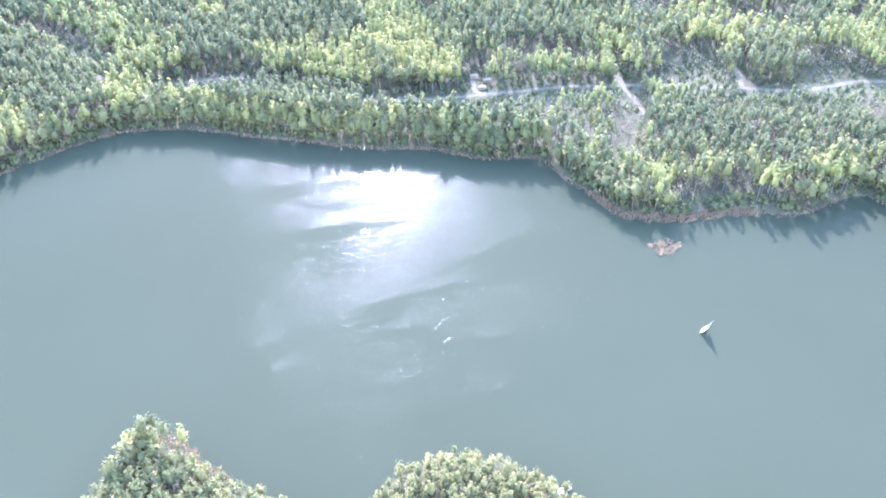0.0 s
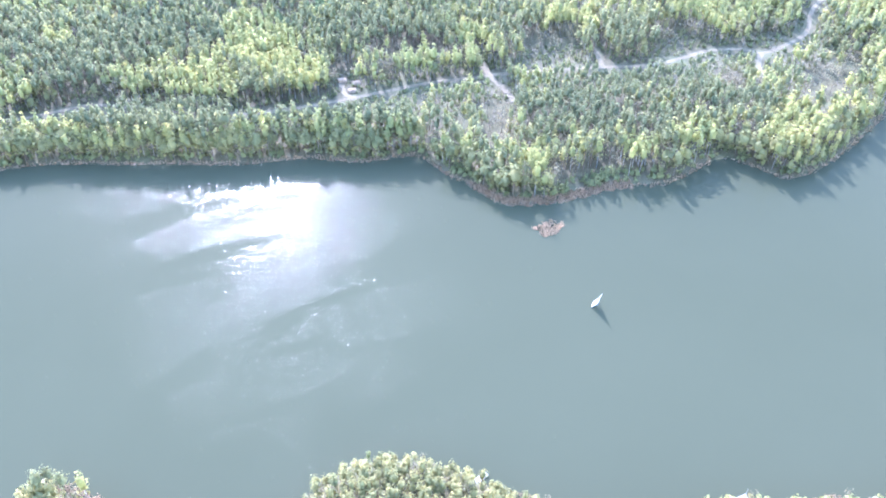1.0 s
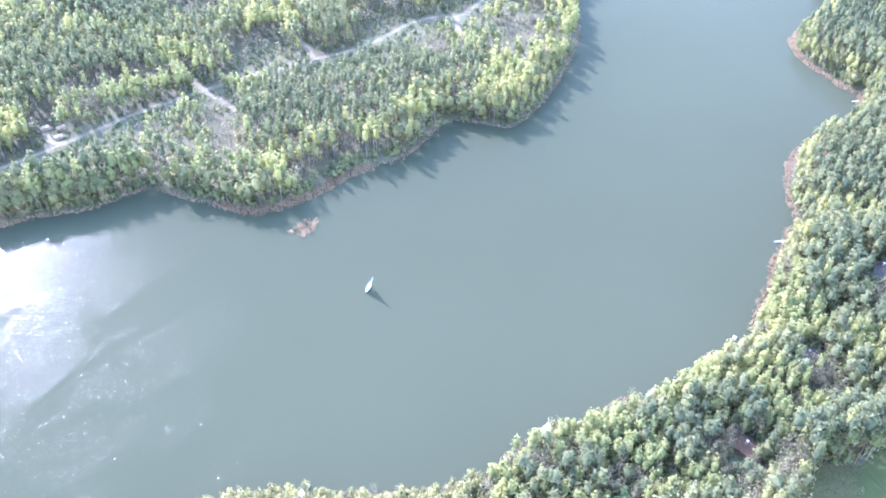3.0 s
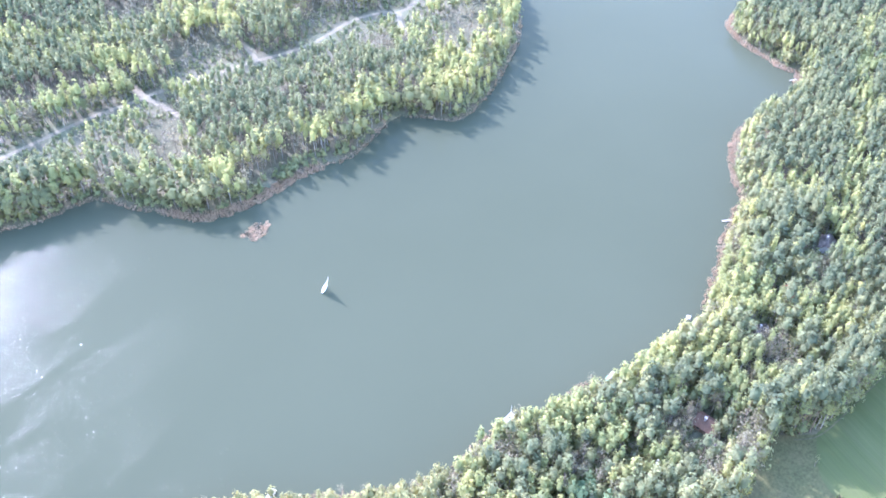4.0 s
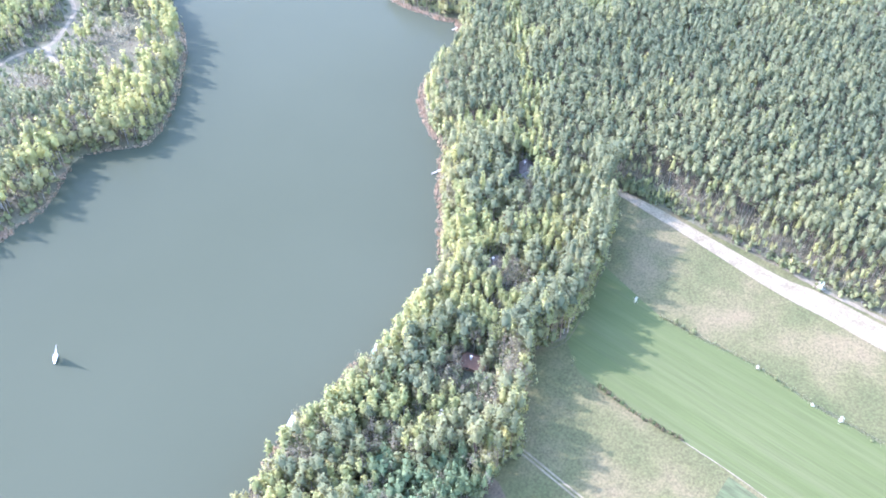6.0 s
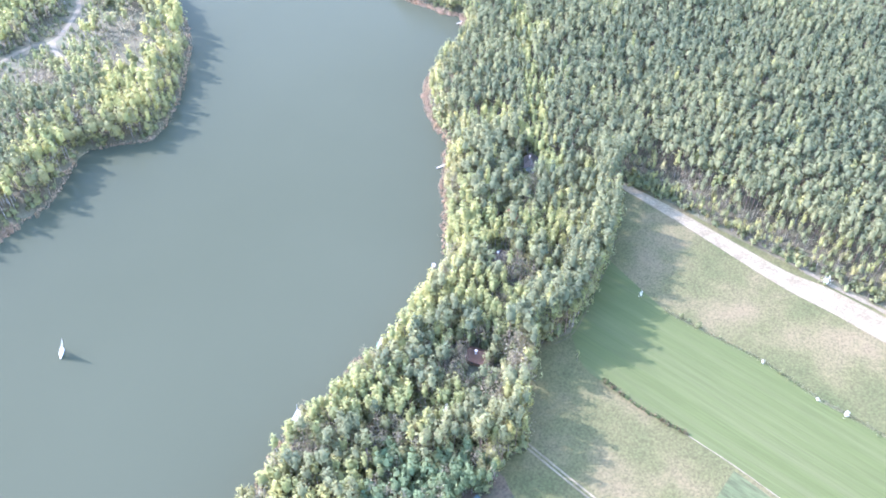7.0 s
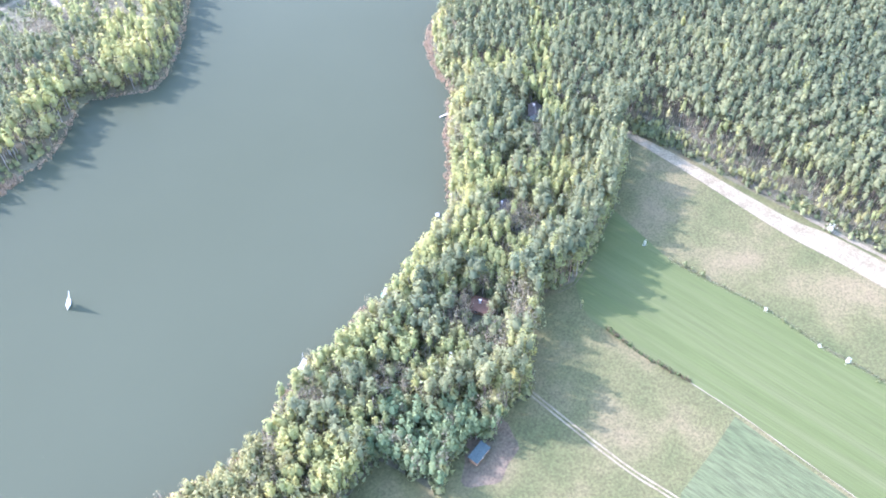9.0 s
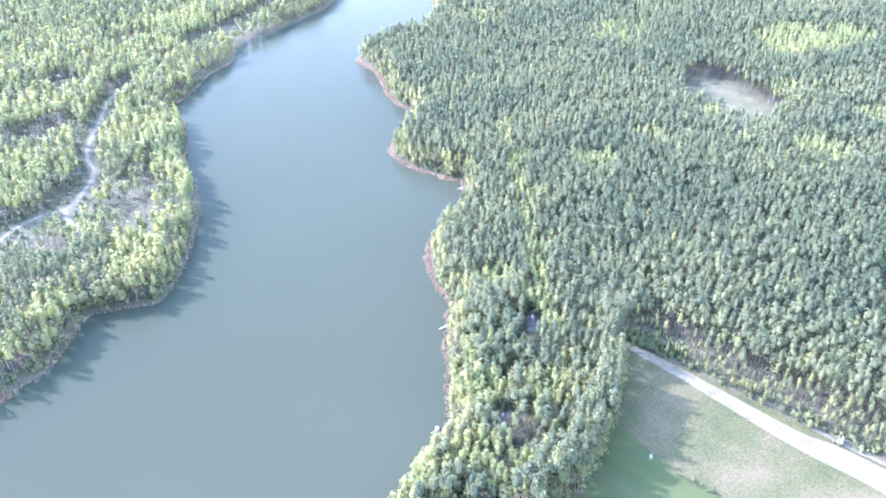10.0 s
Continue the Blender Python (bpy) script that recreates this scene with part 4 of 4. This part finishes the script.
j = thing("jetty", (383, 201.5, 0), "narrow plank jetty in the eastern bay", "jetty", "jetties", 70)
deck(j, -0.4, -1.5, 0.4, 3.0, 0.45, PLANK, False)
j = thing("jetty", (40, 148.2, 0), "pale boarded bathing platform under the trees", "jetty", "jetties", 32)
deck(j, -2.6, -0.6, 2.6, 1.4, 0.5, WHITEW)
st = thing("garden_steps", (125.2, 117.6, 0), "pale wooden steps climbing from the jetty", "steps", turn=-32)
for k in range(8):
    part("tread", box(bmesh.new(), -0.7, -0.62 * k - 0.3, 0.16 + 0.16 * k, 0.7, -0.62 * k + 0.28, 0.22 + 0.16 * k), WHITEW, st)
for x in (-0.72, 0.66):
    bm = bmesh.new()
    vs = [bm.verts.new(v) for v in ((x, 0.3, 0.0), (x, -4.7, 0.0), (x, -4.7, 1.42), (x, 0.3, 0.2), (x + 0.06, 0.3, 0.0), (x + 0.06, -4.7, 0.0), (x + 0.06, -4.7, 1.42), (x + 0.06, 0.3, 0.2))]
    for f in ((0, 1, 2, 3), (7, 6, 5, 4), (0, 4, 5, 1), (1, 5, 6, 2), (2, 6, 7, 3), (3, 7, 4, 0)):
        bm.faces.new([vs[i] for i in f])
    part("stringer", bm, PLANK, st)
rb = thing("rowing_boat", (161.8, 117.6, 0.0), "small green rowing boat moored beside a jetty", "boat", turn=40)
GREENP = surface("green_paint", (0.10, 0.22, 0.14), (0.13, 0.27, 0.18), (0.17, 0.32, 0.22), 0.8, 5, 0.1, 0.5)
me = hull.data.copy()
me.materials.clear()
me.materials.append(GREENP)
me.transform(Matrix.Diagonal((0.5, 0.5, 0.55, 1)))
new("hull", me).parent = rb
for x in (-0.8, 0.3):
    part("thwart", box(bmesh.new(), x - 0.12, -0.5, 0.40, x + 0.12, 0.5, 0.44), PLANK, rb)

# ---- houses in the wood ----
BROWNW = surface("brown_boards", (0.16, 0.10, 0.065), (0.22, 0.14, 0.09), (0.28, 0.19, 0.12), 0.8, 5, 0.2, 0.8, (4, 4, 0.4))
PALEW = surface("pale_render", (0.52, 0.50, 0.45), (0.60, 0.58, 0.53), (0.66, 0.64, 0.60), 0.4, 3, 0.1, 0.85)
RED = surface("red_tiles", (0.26, 0.075, 0.05), (0.34, 0.10, 0.07), (0.40, 0.14, 0.10), 0.7, 4, 0.3, 0.7)
REDBR = surface("brown_red_tiles", (0.100, 0.058, 0.036), (0.128, 0.074, 0.046), (0.158, 0.094, 0.060), 0.7, 4, 0.3, 0.75)
DARKR = surface("dark_felt", (0.080, 0.066, 0.052), (0.115, 0.096, 0.078), (0.155, 0.130, 0.108), 0.7, 4, 0.3, 0.8)
BLUER = surface("blue_grey_sheet", (0.036, 0.050, 0.046), (0.046, 0.062, 0.058), (0.058, 0.076, 0.070), 0.5, 4, 0.1, 0.45, (1, 8, 1))
GLASS = surface("window_glass", (0.03, 0.035, 0.04), (0.04, 0.045, 0.05), (0.05, 0.055, 0.06), 0.5, 2, 0.0, 0.08)
BRICK = surface("chimney_brick", (0.40, 0.36, 0.33), (0.50, 0.46, 0.43), (0.58, 0.55, 0.52), 1, 6, 0.2, 0.9)


def slope(bm, x0, x1, ya, za, yb, zb, thick):
    """A roof slope from the eave (ya, za) to the ridge (yb, zb)."""
    vs = [bm.verts.new(v) for v in ((x0, ya, za), (x1, ya, za), (x1, yb, zb), (x0, yb, zb), (x0, ya, za + thick), (x1, ya, za + thick), (x1, yb, zb + thick), (x0, yb, zb + thick))]
    for f in ((3, 2, 1, 0), (4, 5, 6, 7), (0, 1, 5, 4), (1, 2, 6, 5), (2, 3, 7, 6), (3, 0, 4, 7)):
        bm.faces.new([vs[i] for i in f])
    return bm


def house(at, turn, length, width, wall_h, roof_h, wall_mat, roof_mat, label, name="house", category="house", chimney=True, porch=False):
    h = thing(name, (*at, LAND), label, category, "houses in the wood", turn)
    L, W = length / 2, width / 2
    bm = bmesh.new()
    prof = [(-W, -0.2), (W, -0.2), (W, wall_h), (0, wall_h + roof_h), (-W, wall_h)]
    ends = [[bm.verts.new((x, y, z)) for y, z in prof] for x in (-L, L)]
    bm.faces.new(ends[0][::-1])
    bm.faces.new(ends[1])
    for i in range(5):
        k = (i + 1) % 5
        bm.faces.new((ends[0][i], ends[0][k], ends[1][k], ends[1][i]))
    part("wall", bm, wall_mat, h)
    over, d = 0.5, roof_h / W * 0.5
    for s_ in (1, -1):
        r = part("roof", slope(bmesh.new(), -L - over, L + over, s_ * (W + over), wall_h - d + 0.02, 0, wall_h + roof_h + 0.02, 0.14), roof_mat, h)
        for k in range(1, int(length * 1.1)):
            x = -L - over + (length + 2 * over) * k / int(length * 1.1)
            part("batten", slope(bmesh.new(), x - 0.05, x + 0.05, s_ * (W + over - 0.03), wall_h - d + 0.162, 0.03 * s_, wall_h + roof_h + 0.15, 0.04), roof_mat, r)
    part("ridge", box(bmesh.new(), -L - over, -0.16, wall_h + roof_h + 0.1, L + over, 0.16, wall_h + roof_h + 0.24, 0.05), roof_mat, h)
    for x in (-L * 0.55, L * 0.5):
        for s_ in (1, -1):
            w = part("window", box(bmesh.new(), x - 0.6, s_ * W - 0.05, 0.9, x + 0.6, s_ * W + 0.05, 2.0), WHITEW, h)
            part("pane", box(bmesh.new(), x - 0.5, s_ * (W + 0.04) - 0.03, 1.0, x + 0.5, s_ * (W + 0.04) + 0.03, 1.9), GLASS, w)
    dr = part("door", box(bmesh.new(), -0.45, -W - 0.06, 0.0, 0.45, -W + 0.03, 2.05), PLANK, h)
    part("handle", box(bmesh.new(), 0.3, -W - 0.12, 1.0, 0.36, -W - 0.06, 1.12), ALU, dr)
    if chimney:
        c = part("chimney", box(bmesh.new(), L * 0.3 - 0.35, 0.4, wall_h, L * 0.3 + 0.35, 1.1, wall_h + roof_h + 0.9, 0.03), BRICK, h, "pale brick chimney")
        part("cap", box(bmesh.new(), L * 0.3 - 0.45, 0.3, wall_h + roof_h + 0.9, L * 0.3 + 0.45, 1.2, wall_h + roof_h + 1.02), BRICK, c)
    if porch:
        part("porch_roof", slope(bmesh.new(), -L * 0.6, L * 0.6, -W - 2.4, wall_h - 0.9, -W - 0.3, wall_h - 0.25, 0.1), WHITEW, h, "white lean-to porch roof")
        for x in (-L * 0.55, L * 0.55):
            part("porch_post", tube(bmesh.new(), (x, -W - 2.2, -0.1), (x, -W - 2.2, wall_h - 0.9), 0.07, 0.07, 6), WHITEW, h)
    return h


house((173.5, 81), 100, 8.0, 6.0, 2.7, 2.4, BROWNW, REDBR, "brown wooden cottage with a brownish-red gable roof")
house((278, 119.5), 20, 9.0, 6.0, 2.6, 2.2, BROWNW, REDBR, "long dark wooden cottage with a red-brown roof")
house((283.5, 111.5), 25, 8.0, 5.5, 2.8, 1.9, PALEW, DARKR, "pale-walled cottage with a dark roof and white porch", porch=True)
house((246.5, 103.5), 30, 6.0, 4.8, 2.5, 2.0, BROWNW, RED, "small cabin with a bright red roof among birches", "cabin", "cabin", False)
house((221.5, 97), 10, 7.0, 4.6, 2.4, 1.7, BROWNW, DARKR, "dark brown cabin half hidden by bare trees", "cabin", "cabin")
house((168.5, 72.5), 20, 3.2, 2.6, 2.1, 0.8, PLANK, DARKR, "small plank shed beside the cottage", "garden_shed", "shed", False)
sh = thing("field_shed", (120, 55, LAND), "low shed with a blue-grey sheet-metal roof by the wood", "shed", turn=-8)
yard = np.linspace(0, 2 * math.pi, 24, endpoint=False)
sheet("bare_yard", [(122 + (13 + 1.5 * math.sin(3 * a_)) * math.cos(a_), 52 + (7.5 + math.sin(5 * a_)) * math.sin(a_)) for a_ in yard], LAND + 0.09, EARTH, "trodden brown earth round the shed", "yard")
part("wall", box(bmesh.new(), -3.3, -1.5, -0.1, 3.3, 1.5, 2.2), BROWNW, sh)
rf = part("roof", slope(bmesh.new(), -3.7, 3.7, -1.95, 2.1, 1.95, 2.6, 0.08), BLUER, sh, "blue-grey corrugated metal roof")
for k in range(15):
    x = -3.6 + 7.2 * k / 14
    part("rib", slope(bmesh.new(), x - 0.04, x + 0.04, -1.94, 2.182, 1.94, 2.682, 0.05), BLUER, rf)
part("door", box(bmesh.new(), -0.6, -1.56, 0.0, 0.6, -1.48, 1.9), PLANK, sh)

# ---- roadside log piles on the far bank ----
LOGS = surface("cut_logs", (0.28, 0.20, 0.13), (0.38, 0.28, 0.19), (0.47, 0.37, 0.26), 0.6, 4, 0.3, 0.9)
for x, y, turn in ((21, 388, 4), (24, 395, 8), (17, 399, 2)):
    pile = thing("log_pile", (x, y, LAND + 0.03), "stack of cut pale logs beside the forest road", "log pile", "log piles", turn)
    for row in range(4):
        for k in range(9 - row):
            part("log", tube(bmesh.new(), (-2.2 + g.normal(0, 0.08), (k - 4 + row / 2) * 0.42, 0.21 + row * 0.36), (2.2 + g.normal(0, 0.08), (k - 4 + row / 2) * 0.42, 0.21 + row * 0.36), 0.205, 0.19, 7), LOGS, pile)
